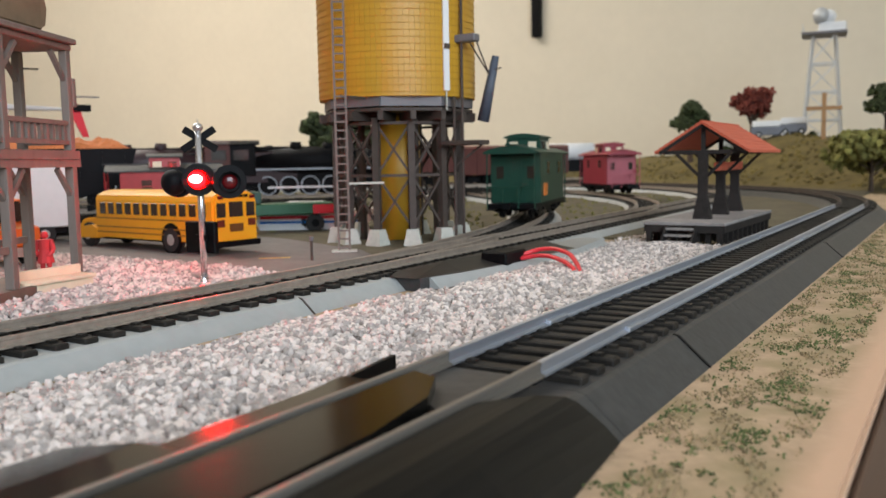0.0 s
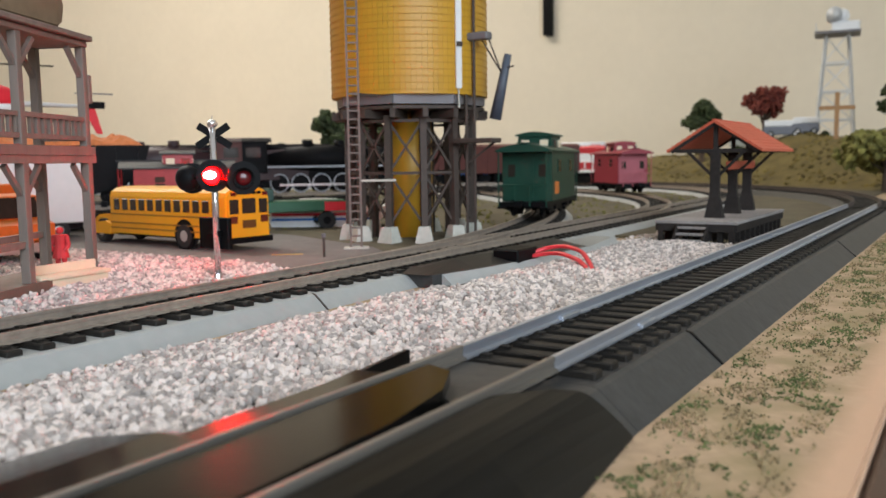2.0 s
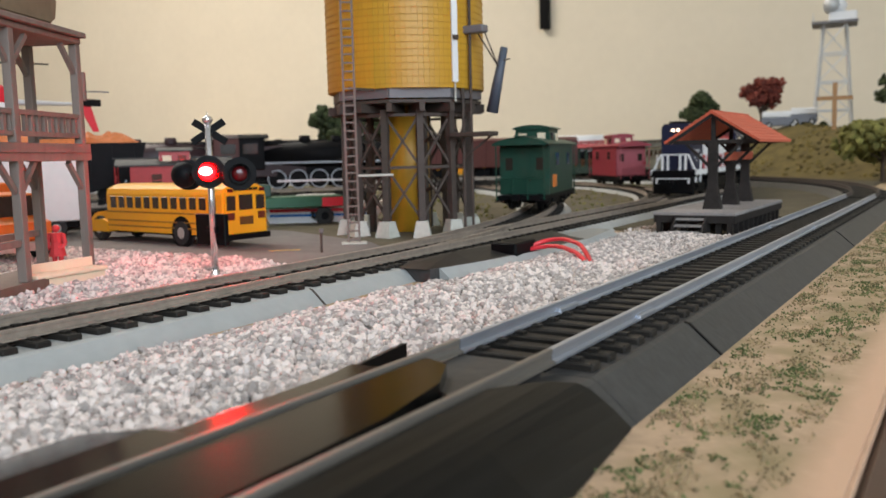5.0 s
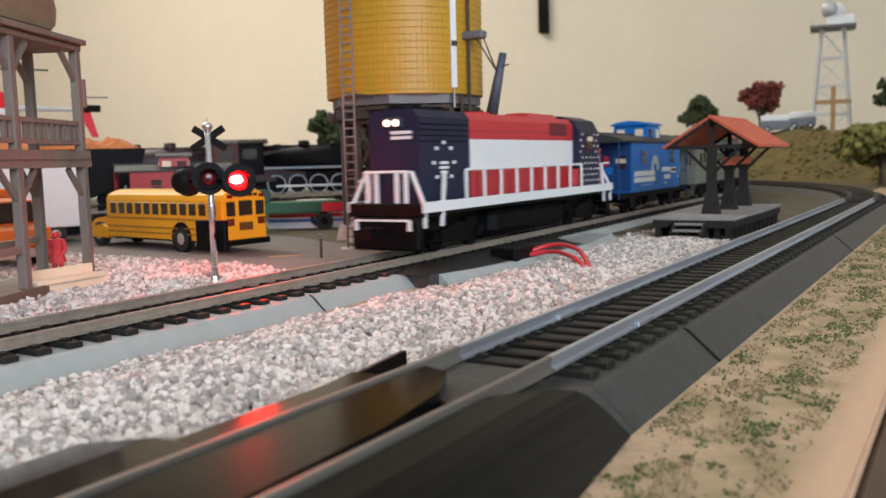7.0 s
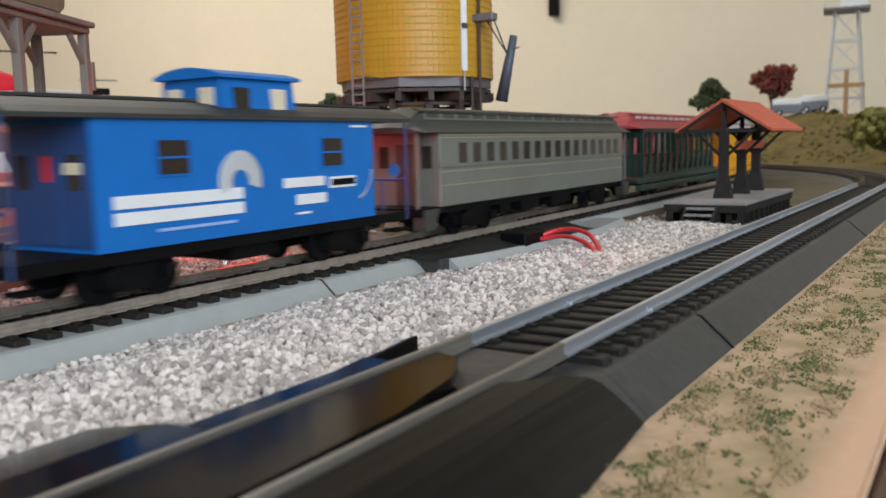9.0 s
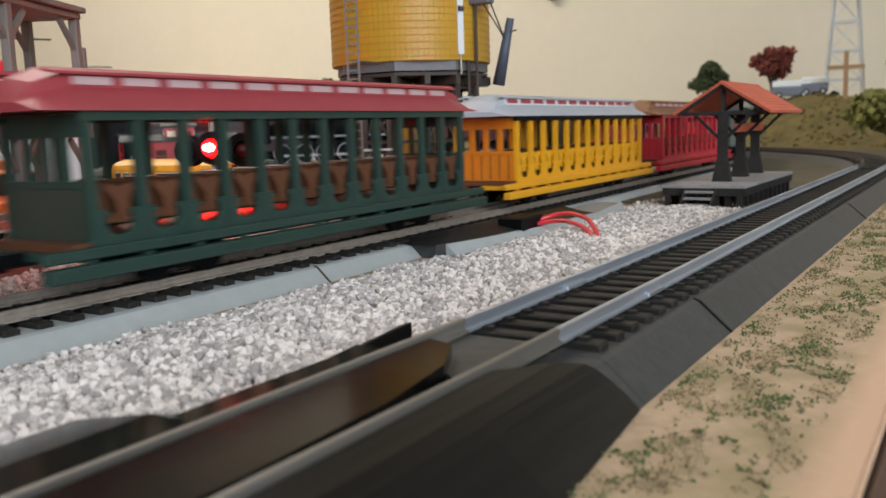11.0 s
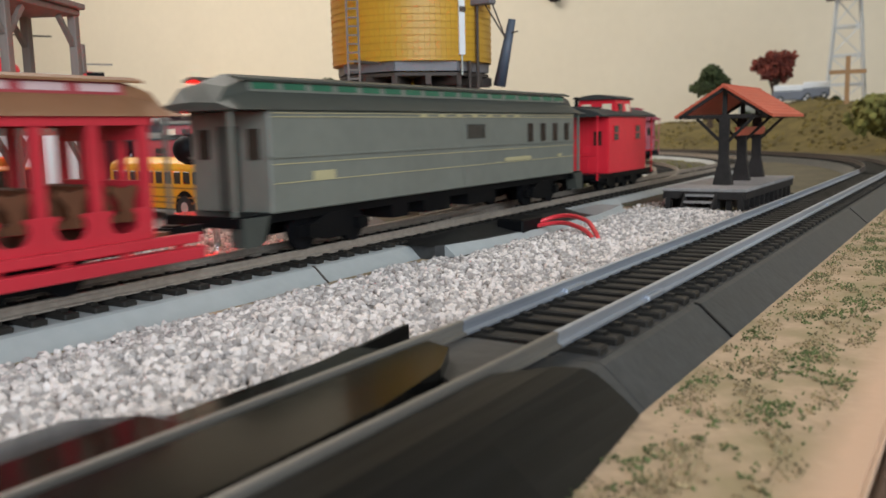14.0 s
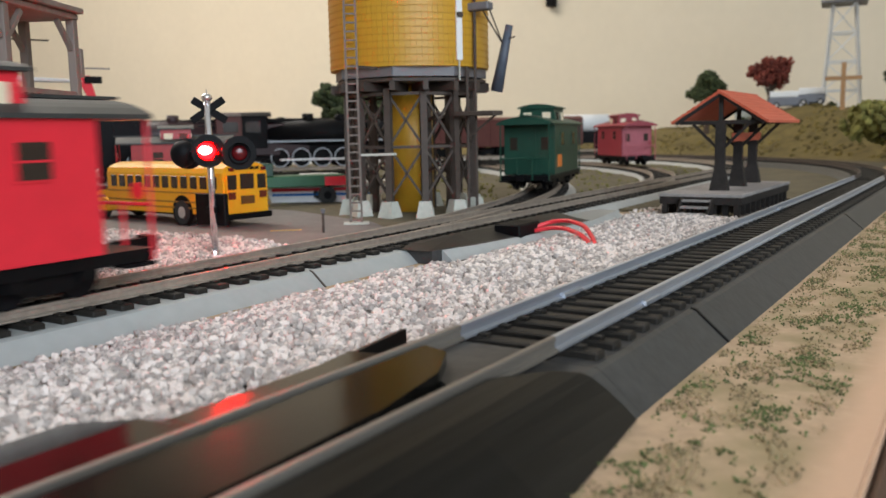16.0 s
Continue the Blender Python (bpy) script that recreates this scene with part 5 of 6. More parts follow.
def blue_caboose():
    c = caboose("blue_caboose", "bright blue caboose with white logo shapes and bars", CABBLUE, ROOFDARK, (-0.0515, 0.0515), (-0.0200, 0.0085), 0.0118, 0.0402, 0.0200, ((0.0249, 0.0340), (-0.0352, -0.0260)), end_paint=DARKBLUE)
    y = 0.0155
    plate("white_bar", 0.0070, 0.0470, 0.0172, 0.0200, y, WHITE, c, t=0.0004)
    plate("white_bar", 0.0070, 0.0470, 0.0208, 0.0236, y, WHITE, c, t=0.0004)
    for s in (-1, 1):
        bm = bmesh.new()
        n = 14
        for i in range(n):
            a0, a1 = math.radians(-20 + 215 * i / n), math.radians(-20 + 215 * (i + 1) / n)
            q = [(0.0080 + r * math.cos(w), s * (y + 0.0008), 0.0250 + r * math.sin(w)) for r, w in ((0.0030, a0), (0.0078, a0), (0.0078, a1), (0.0030, a1))]
            bm.faces.new([bm.verts.new(v) for v in q])
        bmesh.ops.solidify(bm, geom=bm.faces[:], thickness=0.0003)
        part("logo_arc", bm, WHITE, c, "white curved logo shape")
        bm = bmesh.new()
        for i in range(8):
            a0, a1 = math.radians(-80 + 80 * i / 8), math.radians(-80 + 80 * (i + 1) / 8)
            q = [(-0.0410 - r * math.cos(w), s * (y + 0.0008), 0.0260 + r * math.sin(w)) for r, w in ((0.0078, a0), (0.0086, a0), (0.0086, a1), (0.0078, a1))]
            bm.faces.new([bm.verts.new(v) for v in q])
        bmesh.ops.solidify(bm, geom=bm.faces[:], thickness=0.0003)
        part("white_curve", bm, WHITE, c)
    plate("lettering_bar", -0.0265, -0.0090, 0.0224, 0.0250, y, WHITE, c, t=0.0004)
    plate("lettering_bar", -0.0270, -0.0140, 0.0176, 0.0204, y, WHITE, c, t=0.0004)
    plate("lettering_bar", -0.0200, -0.0140, 0.0150, 0.0156, y, WHITE, c, t=0.0004)
    plate("lettering_bar", 0.0100, 0.0350, 0.0150, 0.0157, y, mat("pale_blue_paint", (0.30, 0.45, 0.75), 0.5), c, t=0.0004)
    plate("number_plate", -0.0415, -0.0290, 0.0214, 0.0246, y, WHITE, c, t=0.0004)
    plate("number_field", -0.0408, -0.0297, 0.0221, 0.0239, y, BLACK, c, t=0.0006)
    plate("lettering_bar", -0.0480, -0.0400, 0.0385, 0.0391, y, WHITE, c, t=0.0004)
    part("end_sign", boxes(((0.0516, 0.0060, 0.0285), (0.0522, 0.0120, 0.0310))), CREAM, c)
    part("door_sign", boxes(((0.0516, -0.0016, 0.0270), (0.0524, 0.0016, 0.0325))), CABRED, c)
    return c


def clerestory_roof(parent, x0, x1, hw, eave, main_mat, side_mat, pane_mat, panes, top_mat=None, over=0.0):
    """A roof with a raised middle: lower slopes, clerestory sides with panes, and a top; ends come down in a curve."""
    top_mat = top_mat or main_mat
    end = 0.012
    bm = bmesh.new()
    rings = []
    for x, f in ((x0 - over, 0.0), (x0 - over + end * 0.35, 0.65), (x0 - over + end, 1.0), (x1 + over - end, 1.0), (x1 + over - end * 0.35, 0.65), (x1 + over, 0.0)):
        rings.append([bm.verts.new((x, y, z)) for y, z in ((-hw - 0.0012, eave - 0.0006), (-hw * 0.62, eave + 0.0012 + 0.0030 * f), (-hw * 0.58, eave + 0.0012 + 0.0062 * f), (0, eave + 0.0016 + 0.0076 * f), (hw * 0.58, eave + 0.0012 + 0.0062 * f), (hw * 0.62, eave + 0.0012 + 0.0030 * f), (hw + 0.0012, eave - 0.0006))])
    for p, q in zip(rings, rings[1:]):
        for i in range(6):
            bm.faces.new((p[i], p[i + 1], q[i + 1], q[i]))
        bm.faces.new((p[6], p[0], q[0], q[6]))
    bm.faces.new(rings[0])
    bm.faces.new(rings[-1][::-1])
    bmesh.ops.recalc_face_normals(bm, faces=bm.faces[:])
    roof = part("roof", bm, main_mat, parent)
    for s in (-1, 1):
        part("clerestory_top", prism(bmesh.new(), [(s * hw * 0.50, eave + 0.0078), (s * hw * 0.68, eave + 0.0071), (s * hw * 0.68, eave + 0.0077), (s * hw * 0.50, eave + 0.0086)], x0 + end * 0.6, x1 - end * 0.6, "x"), top_mat, roof)
        part("clerestory_band", prism(bmesh.new(), [(s * hw * 0.56, eave + 0.0044), (s * hw * 0.625, eave + 0.0044), (s * hw * 0.600, eave + 0.0072), (s * hw * 0.56, eave + 0.0072)], x0 + end, x1 - end, "x"), side_mat, roof)
        step = (x1 - x0 - 2 * end) / panes
        for i in range(panes):
            a = x0 + end + step * (i + 0.12)
            part("clerestory_pane", prism(bmesh.new(), [(s * hw * 0.60, eave + 0.0050), (s * hw * 0.632, eave + 0.0050), (s * hw * 0.612, eave + 0.0068), (s * hw * 0.58, eave + 0.0068)], a, a + step * 0.76, "x"), pane_mat, roof)
    return roof


def coach_body(name, label, x0, x1, windows, hw=0.0152, floor=0.0118, eave=0.0388, pane=GREENGLASS):
    c = thing(name, pose(0, 0, 0), label, "railway carriage")
    b = part("body", boxes(((x0, -hw, floor), (x1, hw, eave)), bevel=0.0004), COACH, c)
    clerestory_roof(c, x0 - 0.013, x1 + 0.013, hw, eave + 0.0005, COACHROOF, COACH, pane, 17)
    for w0, w1, z0, z1 in windows:
        plate("side_window", w0, w1, z0, z1, hw, WINDOW, b, t=0.0003)
    for z in (0.0195, 0.0245, 0.0368, 0.0378):
        plate("gold_line", x0 + 0.001, x1 - 0.001, z, z + 0.00025, hw, GOLD, b, t=0.0003)
    plate("belt_rail", x0, x1, 0.0262, 0.0268, hw, COACH, b, t=0.0006)
    for x, sx in ((x0, -1), (x1, 1)):
        part("vestibule_floor", boxes(((min(x, x + sx * 0.012), -hw + 0.001, 0.0090), (max(x, x + sx * 0.012), hw - 0.001, 0.0120))), BLACK, c)
        part("end_door", boxes(((x - 0.0005, -0.004, floor + 0.0005), (x + 0.0005, 0.004, eave - 0.004))), COACHROOF, c)
        for y in (-0.0095, 0.0095):
            part("end_window", boxes(((x - 0.0005, y - 0.002, 0.026), (x + 0.0005, y + 0.002, 0.034))), WINDOW, c)
        for s in (-1, 1):
            part("vestibule_post", boxes(((x + sx * 0.0115 - 0.0005, s * 0.0125 - 0.0005, 0.0115), (x + sx * 0.0115 + 0.0005, s * 0.0125 + 0.0005, eave))), COACH, c)
            part("stairs", prism(bmesh.new(), [(x + sx * 0.001, 0.0115), (x + sx * 0.011, 0.0115), (x + sx * 0.011, 0.0040), (x + sx * 0.004, 0.0040)], s * 0.0100, s * 0.0150), COACHROOF, c)
        coupler(c, x + sx * 0.012, sx)
    truck(c, x0 + 0.030, 0.034)
    truck(c, x1 - 0.030, 0.034)
    for a, w in ((-0.030, 0.022), (0.006, 0.018), (0.034, 0.010)):
        part("underframe_box", boxes(((a, -0.012, 0.0050), (a + w, 0.012, 0.0117))), BLACK, c)
    part("underframe", boxes(((x0, -0.0125, 0.0092), (x1, 0.0125, 0.0118))), BLACK, c)
    return c


def passenger_coach():
    wins = [(-0.088 + 0.0110 * i, -0.0825 + 0.0110 * i, 0.0275, 0.0350) for i in range(16)]
    return coach_body("passenger_coach", "olive-grey clerestory passenger coach with a row of windows", -0.096, 0.096, wins, pane=COACHROOF)


def baggage_car():
    wins = [(-0.0985 + 0.0130 * i, -0.0935 + 0.0130 * i, 0.0270, 0.0345) for i in range(4)]
    c = coach_body("baggage_car", "long olive-grey baggage car with gold lines and green clerestory panes", -0.1055, 0.1055, wins)
    y = 0.0152
    plate("vent_panel", -0.0159, -0.0018, 0.0292, 0.0345, y, COACHROOF, c, t=0.0004)
    for i in range(6):
        plate("vent_slot", -0.0150 + 0.0023 * i, -0.0138 + 0.0023 * i, 0.0296, 0.0341, y, WINDOW, c, t=0.0006)
    plate("sliding_door", -0.0180, 0.0010, 0.0130, 0.0360, y, COACH, c, t=0.0002)
    plate("lettering_bar", -0.0570, -0.0330, 0.0200, 0.0214, y, GOLD, c, t=0.0004)
    plate("lettering_bar", -0.0900, -0.0860, 0.0200, 0.0212, y, GOLD, c, t=0.0004)
    plate("lettering_bar", 0.0780, 0.0880, 0.0195, 0.0222, y, GOLD, c, t=0.0004)
    for i in range(7):
        plate("lettering_bar", -0.046 + 0.012 * i, -0.042 + 0.012 * i, 0.0368, 0.0380, y, GOLD, c, t=0.0005)
    return c


def open_car(name, label, paint, roof_main, roof_side, pane_mat, end_paint, base=None):
    c = thing(name, pose(0, 0, 0), label, "open excursion car")
    x0, x1, hw = -0.080, 0.080, 0.0155
    base = base or paint
    part("floor", boxes(((x0 - 0.006, -hw + 0.001, 0.0098), (x1 + 0.006, hw - 0.001, 0.0116))), SEAT if base is paint else base, c)
    part("underframe", boxes(((x0, -0.010, 0.0070), (x1, 0.010, 0.0097))), BLACK, c)
    for s in (-1, 1):
        part("step_board", boxes(((x0 - 0.014, min(s * 0.0150, s * 0.0185), 0.0045), (x1 + 0.014, max(s * 0.0150, s * 0.0185), 0.0075)), bevel=0.0003), base, c)
        part("side_sill", boxes(((x0 - 0.014, min(s * 0.0148, s * 0.0172), 0.0084), (x1 + 0.014, max(s * 0.0148, s * 0.0172), 0.0108)), bevel=0.0003), base, c)
        for i in range(12):
            x = x0 - 0.008 + 0.0155 * i
            part("step_hanger", boxes(((x - 0.0011, min(s * 0.0150, s * 0.0165), 0.0074), (x + 0.0011, max(s * 0.0150, s * 0.0165), 0.0086))), base, c)
        part("letter_board", boxes(((x0 - 0.002, min(s * (hw - 0.0012), s * (hw + 0.0002)), 0.0368), (x1 + 0.002, max(s * (hw - 0.0012), s * (hw + 0.0002)), 0.0392))), BLACK if paint is CARYEL else paint, c)
    n = 12
    for i in range(n + 1):
        x = x0 + (x1 - x0) * i / n
        for s in (-1, 1):
            part("side_post", boxes(((x - 0.0012, min(s * (hw - 0.0018), s * hw), 0.0110), (x + 0.0012, max(s * (hw - 0.0018), s * hw), 0.0370))), paint, c)
        if i < n:
            for s in (-1, 1):
                cx = x + (x1 - x0) / n / 2
                half = [(0.0066, 0.0106), (0.0066, 0.0181), (0.0031, 0.0181), (0.0029, 0.0175), (0.0037, 0.0164), (0.0038, 0.0150), (0.0031, 0.0135), (0.0016, 0.0127)]
                bm = bmesh.new()
                prism(bm, [(cx - u, v) for u, v in half] + [(cx + u, v) for u, v in half[::-1]], s * (hw - 0.0012), s * (hw - 0.0002))
                part("scroll_panel", bm, paint, c)
                part("seat_end", prism(bmesh.new(), [(cx - 0.0036, 0.0150), (cx - 0.0042, 0.0200), (cx - 0.0054, 0.0224), (cx - 0.0046, 0.0234), (cx - 0.0012, 0.0226), (cx + 0.0016, 0.0236), (cx + 0.0020, 0.0222), (cx - 0.0004, 0.0196), (cx - 0.0012, 0.0150)], s * (hw - 0.0030), s * (hw - 0.0018)), paint if paint is CARYEL else SEAT, c)
            seat = part("bench_seat", boxes(((cx - 0.0045, -hw + 0.003, 0.0150), (cx + 0.0015, hw - 0.003, 0.0168))), SEAT, c)
            bm = bmesh.new()
            beam(bm, (cx + 0.0012, 0, 0.0160), (cx + 0.0036, 0, 0.0236), 2 * hw - 0.006, 0.0014)
            part("bench_back", bm, SEAT, seat)
    for x in (x0, x1):
        part("end_panel", boxes(((x - 0.0008, -hw + 0.0019, 0.0110), (x + 0.0008, hw - 0.0019, 0.0235))), end_paint, c)
        part("end_header", boxes(((x - 0.0008, -hw + 0.0019, 0.0335), (x + 0.0008, hw - 0.0019, 0.0392))), end_paint, c)
        for y in (-0.0068, -0.0001, 0.0068):
            part("end_post", boxes(((x - 0.0008, y - 0.0010, 0.0235), (x + 0.0008, y + 0.0010, 0.0335))), end_paint, c)
        part("end_rail", boxes(((x - 0.0012, -hw + 0.0019, 0.0228), (x + 0.0012, hw - 0.0019, 0.0242))), end_paint, c)
        for i in range(6):
            y = -0.0110 + 0.0044 * i
            part("panel_groove", boxes(((x - 0.0010, y - 0.0002, 0.0120), (x + 0.0010, y + 0.0002, 0.0225))), SEAT, c)
        sx = 1 if x > 0 else -1
        coupler(c, x + sx * 0.008, sx)
        part("end_bumper", boxes(((min(x, x + sx * 0.008), -0.0130, 0.0080), (max(x, x + sx * 0.008), 0.0130, 0.0097))), base, c)
    clerestory_roof(c, x0 - 0.012, x1 + 0.012, hw, 0.0394, roof_main, roof_side, pane_mat, 12)
    part("ceiling_board", boxes(((x0 - 0.004, -hw + 0.002, 0.0382), (x1 + 0.004, hw - 0.002, 0.0386))), SEAT, c)
    truck(c, x0 + 0.028, 0.024)
    truck(c, x1 - 0.028, 0.024)
    return c


TRAIN = []
PINKPANE = mat("pale_pink_pane", (0.55, 0.38, 0.38), 0.4, vary=0.1)


def add_car(ob, middle, reach, tall=1.0):
    ob.scale = (1, 1, tall)
    TRAIN.append((ob, middle, reach))
    return ob


add_car(star_loco(), 1.6505, 0.066, 1.06)
add_car(blue_caboose(), 1.8375, 0.040, 1.05)
add_car(passenger_coach(), 2.0265, 0.066)
add_car(open_car("green_open_car", "dark green open excursion car with a maroon roof", CARGREEN, ROOFMAROON, ROOFMAROON, PINKPANE, CARGREEN), 2.2390, 0.052, 1.05)
add_car(open_car("yellow_open_car", "yellow open excursion car with a silver clerestory roof", CARYEL, ROOFSILVER, WHITE, ROOFMAROON, CARORANGE), 2.4470, 0.052)
add_car(open_car("red_open_car", "red open excursion car with a rust-brown roof", CARRED, ROOFRUST, ROOFMAROON, PINKPANE, CARRED), 2.6510, 0.052)
add_car(baggage_car(), 2.8780, 0.075, 1.05)
red_cab = caboose("red_caboose", "bright red caboose with a dark roof at the train's end", CABRED, ROOFDARK, (-0.0325, 0.0280), (-0.0190, 0.0055), 0.0095, 0.0392, 0.0140, ((0.0146, 0.0212), (-0.0208, -0.0135)), cup_top=0.0500)
add_car(red_cab, 3.0575, 0.020)
part("smoke_jack", rod(bmesh.new(), (0.020, -0.006, 0.042), (0.020, -0.006, 0.0495), 0.0011, 8), BLACK, red_cab)
part("smoke_cap", rod(bmesh.new(), (0.020, -0.006, 0.0490), (0.020, -0.006, 0.0502), 0.0022, 10, 0.0014), BLACK, red_cab)

TRAIN_SPEED = 0.1855


def car_pose(middle, reach, t):
    s = middle - TRAIN_SPEED * t
    ax, ay, _ = main_point(s - reach)
    bx, by, _ = main_point(s + reach)
    return pose((ax + bx) / 2, (ay + by) / 2, 0.0105 + MAIN_Z, 0, 0, math.degrees(math.atan2(ay - by, ax - bx)))


# ---- the far side of the layout ----
def spot(bearing, distance, z=0.0, turn=0.0):
    """A pose on the layout by compass from its near corner, degrees to the left of the long side; local x runs to the right across that line."""
    b = math.radians(bearing)
    return pose(0.0675 - distance * math.sin(b), distance * math.cos(b), z, 0, 0, bearing + turn)


green_cab = caboose("green_caboose", "dark green caboose standing on the curved siding", CABGREEN, CABGREEN, (-0.040, 0.040), (-0.012, 0.018), 0.0095, 0.0392, 0.0130, ((0.014, 0.022), (-0.024, -0.016)), cup_top=0.0505)
part("orange_emblem", boxes(((0.020, 0.0155, 0.0135), (0.031, 0.0160, 0.0210))), ORANGE, green_cab, "faded orange emblem")
part("orange_emblem", boxes(((0.020, -0.0160, 0.0135), (0.031, -0.0155, 0.0210))), ORANGE, green_cab)
gx, gy, gz, ga = side_path[27]
green_cab.matrix_basis = pose(gx, gy, 0.0105 + MAIN_Z, 0, 0, math.degrees(ga) - 97)
# The paler end colour holds the light that falls on the end face.
rose_cab = caboose("rose_caboose", "rose-red caboose with pale railings on a siding, ends coloured lighter as lit", CABROSE, CABROSE, (-0.040, 0.040), (-0.012, 0.016), 0.0095, 0.0392, 0.0130, ((0.014, 0.022), (-0.024, -0.016)), end_paint=mat("pale_rose_lit_ends", (0.40, 0.085, 0.11), 0.5), cup_top=0.0510)
rx, ry, rz, ra = side2[33]
rose_cab.matrix_basis = pose(rx, ry, 0.0105 + MAIN_Z, 0, 0, math.degrees(ra) - 90)


def far_rails(name, bearing0, bearing1, distance, z=0.0):
    a, b = spot(bearing0, distance).translation, spot(bearing1, distance).translation
    h = math.atan2(-(b.x - a.x), b.y - a.y)
    path = [(a.x + (b.x - a.x) * i / 12, a.y + (b.y - a.y) * i / 12, z, h) for i in range(13)]
    return lay_track(name, path, TIE, RUSTRAIL, "dark model track of the rear yard", [], path[1:-1])


def steam_loco(m, label, body, cab_body, extra=0):
    """Black steam locomotive and tender; local x forward."""
    c = thing("steam_locomotive", m, label, "steam locomotive")
    part("boiler", rod(bmesh.new(), (-0.030, 0, 0.030), (0.066, 0, 0.030), 0.0128, 24), body, c, "", True)
    part("smokebox", rod(bmesh.new(), (0.066, 0, 0.030), (0.080, 0, 0.030), 0.0132, 24), SOOT, c, "", True)
    part("chimney", rod(bmesh.new(), (0.070, 0, 0.041), (0.070, 0, 0.049), 0.0036, 14, 0.0046), SOOT, c)
    for x, r, h in ((0.035, 0.0056, 0.0470), (0.006, 0.0060, 0.0480), (-0.018, 0.0040, 0.0450)):
        part("dome", rod(bmesh.new(), (x, 0, 0.040), (x, 0, h), r, 16, r * 0.8), body, c, "", True)
    part("cab", boxes(((-0.054, -0.0150, 0.0180), (-0.030, 0.0150, 0.0460)), bevel=0.0006), cab_body, c)
    part("cab_roof", prism(bmesh.new(), arched(0.0165, 0.0460, 0.0465, 0.0035), -0.058, -0.027, "x"), body, c)
    plate("cab_window", -0.049, -0.036, 0.032, 0.041, 0.0150, WINDOW, c)
    for s in (-1, 1):
        part("running_board", boxes(((-0.030, min(s * 0.0105, s * 0.0155), 0.0225), (0.078, max(s * 0.0105, s * 0.0155), 0.0242))), mat("pale_edge_paint", (0.42, 0.46, 0.52), 0.5), c, "pale edged running board")
        for i in range(4):
            x = -0.020 + 0.0190 * i
            bm = bmesh.new()
            rod(bm, (x, s * 0.0080, 0.0086), (x, s * 0.0105, 0.0086), 0.0086, 22)
            w = part("driving_wheel", bm, SOOT, c)
            bm = bmesh.new()
            bmesh.ops.create_cone(bm, cap_ends=False, segments=24, radius1=0.0086, radius2=0.0086, depth=0.0008, matrix=pose(x, s * 0.0107, 0.0086, 90))
            bmesh.ops.solidify(bm, geom=bm.faces[:], thickness=0.0011)
            part("tyre_rim", bm, mat("pale_rim", (0.40, 0.43, 0.48), 0.5), w, "pale wheel rim")
        part("connecting_rod", boxes(((-0.020, min(s * 0.0112, s * 0.0122), 0.0060), (0.040, max(s * 0.0112, s * 0.0122), 0.0078))), HUB, c)
        part("cylinder", rod(bmesh.new(), (0.052, s * 0.0120, 0.0110), (0.068, s * 0.0120, 0.0110), 0.0054, 14), SOOT, c)
    part("pilot", prism(bmesh.new(), [(0.078, 0.003), (0.078, 0.014), (0.092, 0.003)], -0.013, 0.013), SOOT, c)
    part("chassis", boxes(((-0.054, -0.007, 0.0060), (0.078, 0.007, 0.0200))), SOOT, c)
    part("tender", boxes(((-0.150, -0.0148, 0.0110), (-0.062, 0.0148, 0.0390)), bevel=0.0008), body, c)
    part("coal_load", boxes(((-0.135, -0.011, 0.0390), (-0.066, 0.011, 0.0440)), bevel=0.003), SOOT, c)
    truck(c, -0.130, 0.024)
    truck(c, -0.082, 0.024)
    return c


def gondola(m, label, body, load, name="hopper_car"):
    c = thing(name, m, label, "freight car")
    part("tub", prism(bmesh.new(), [(-0.050, 0.018), (-0.056, 0.040), (0.056, 0.040), (0.050, 0.018), (0.020, 0.0075), (-0.020, 0.0075)], -0.0150, 0.0150), body, c)
    for i in range(8):
        x = -0.049 + 0.014 * i
        plate("rib", x - 0.0008, x + 0.0008, 0.019, 0.040, 0.0150, body, c, t=0.0010)
    if load:
        bm = bmesh.new()
        bmesh.ops.create_grid(bm, x_segments=26, y_segments=8, size=1)
        for v in bm.verts:
            e = max(0.0, 1 - abs(v.co.y)) ** 0.5 * min(1.0, (1 - abs(v.co.x)) * 5)
            v.co = (v.co.x * 0.054, v.co.y * 0.0142, 0.0395 + e * (0.007 + 0.005 * noise.noise(Vector((v.co.x * 9, v.co.y * 2, 3)))))
        part("load", bm, load, c, "heaped orange load")
    truck(c, 0.038, 0.024)
    truck(c, -0.038, 0.024)
    return c


def boxcar(m, label, paint):
    c = thing("boxcar", m, label, "freight car")
    part("body", boxes(((-0.066, -0.0160, 0.0110), (0.066, 0.0160, 0.0430)), bevel=0.0006), paint, c)
    part("roof", prism(bmesh.new(), [(-0.0165, 0.0430), (0, 0.0462), (0.0165, 0.0430)], -0.067, 0.067, "x"), paint, c)
    plate("door", -0.012, 0.012, 0.0120, 0.0420, 0.0160, paint, c, t=0.0012)
    for i in range(10):
        x = -0.060 + 0.0133 * i
        plate("rib", x - 0.0005, x + 0.0005, 0.0115, 0.0425, 0.0160, paint, c, t=0.0007)
    truck(c, 0.046, 0.026)
    truck(c, -0.046, 0.026)
    return c


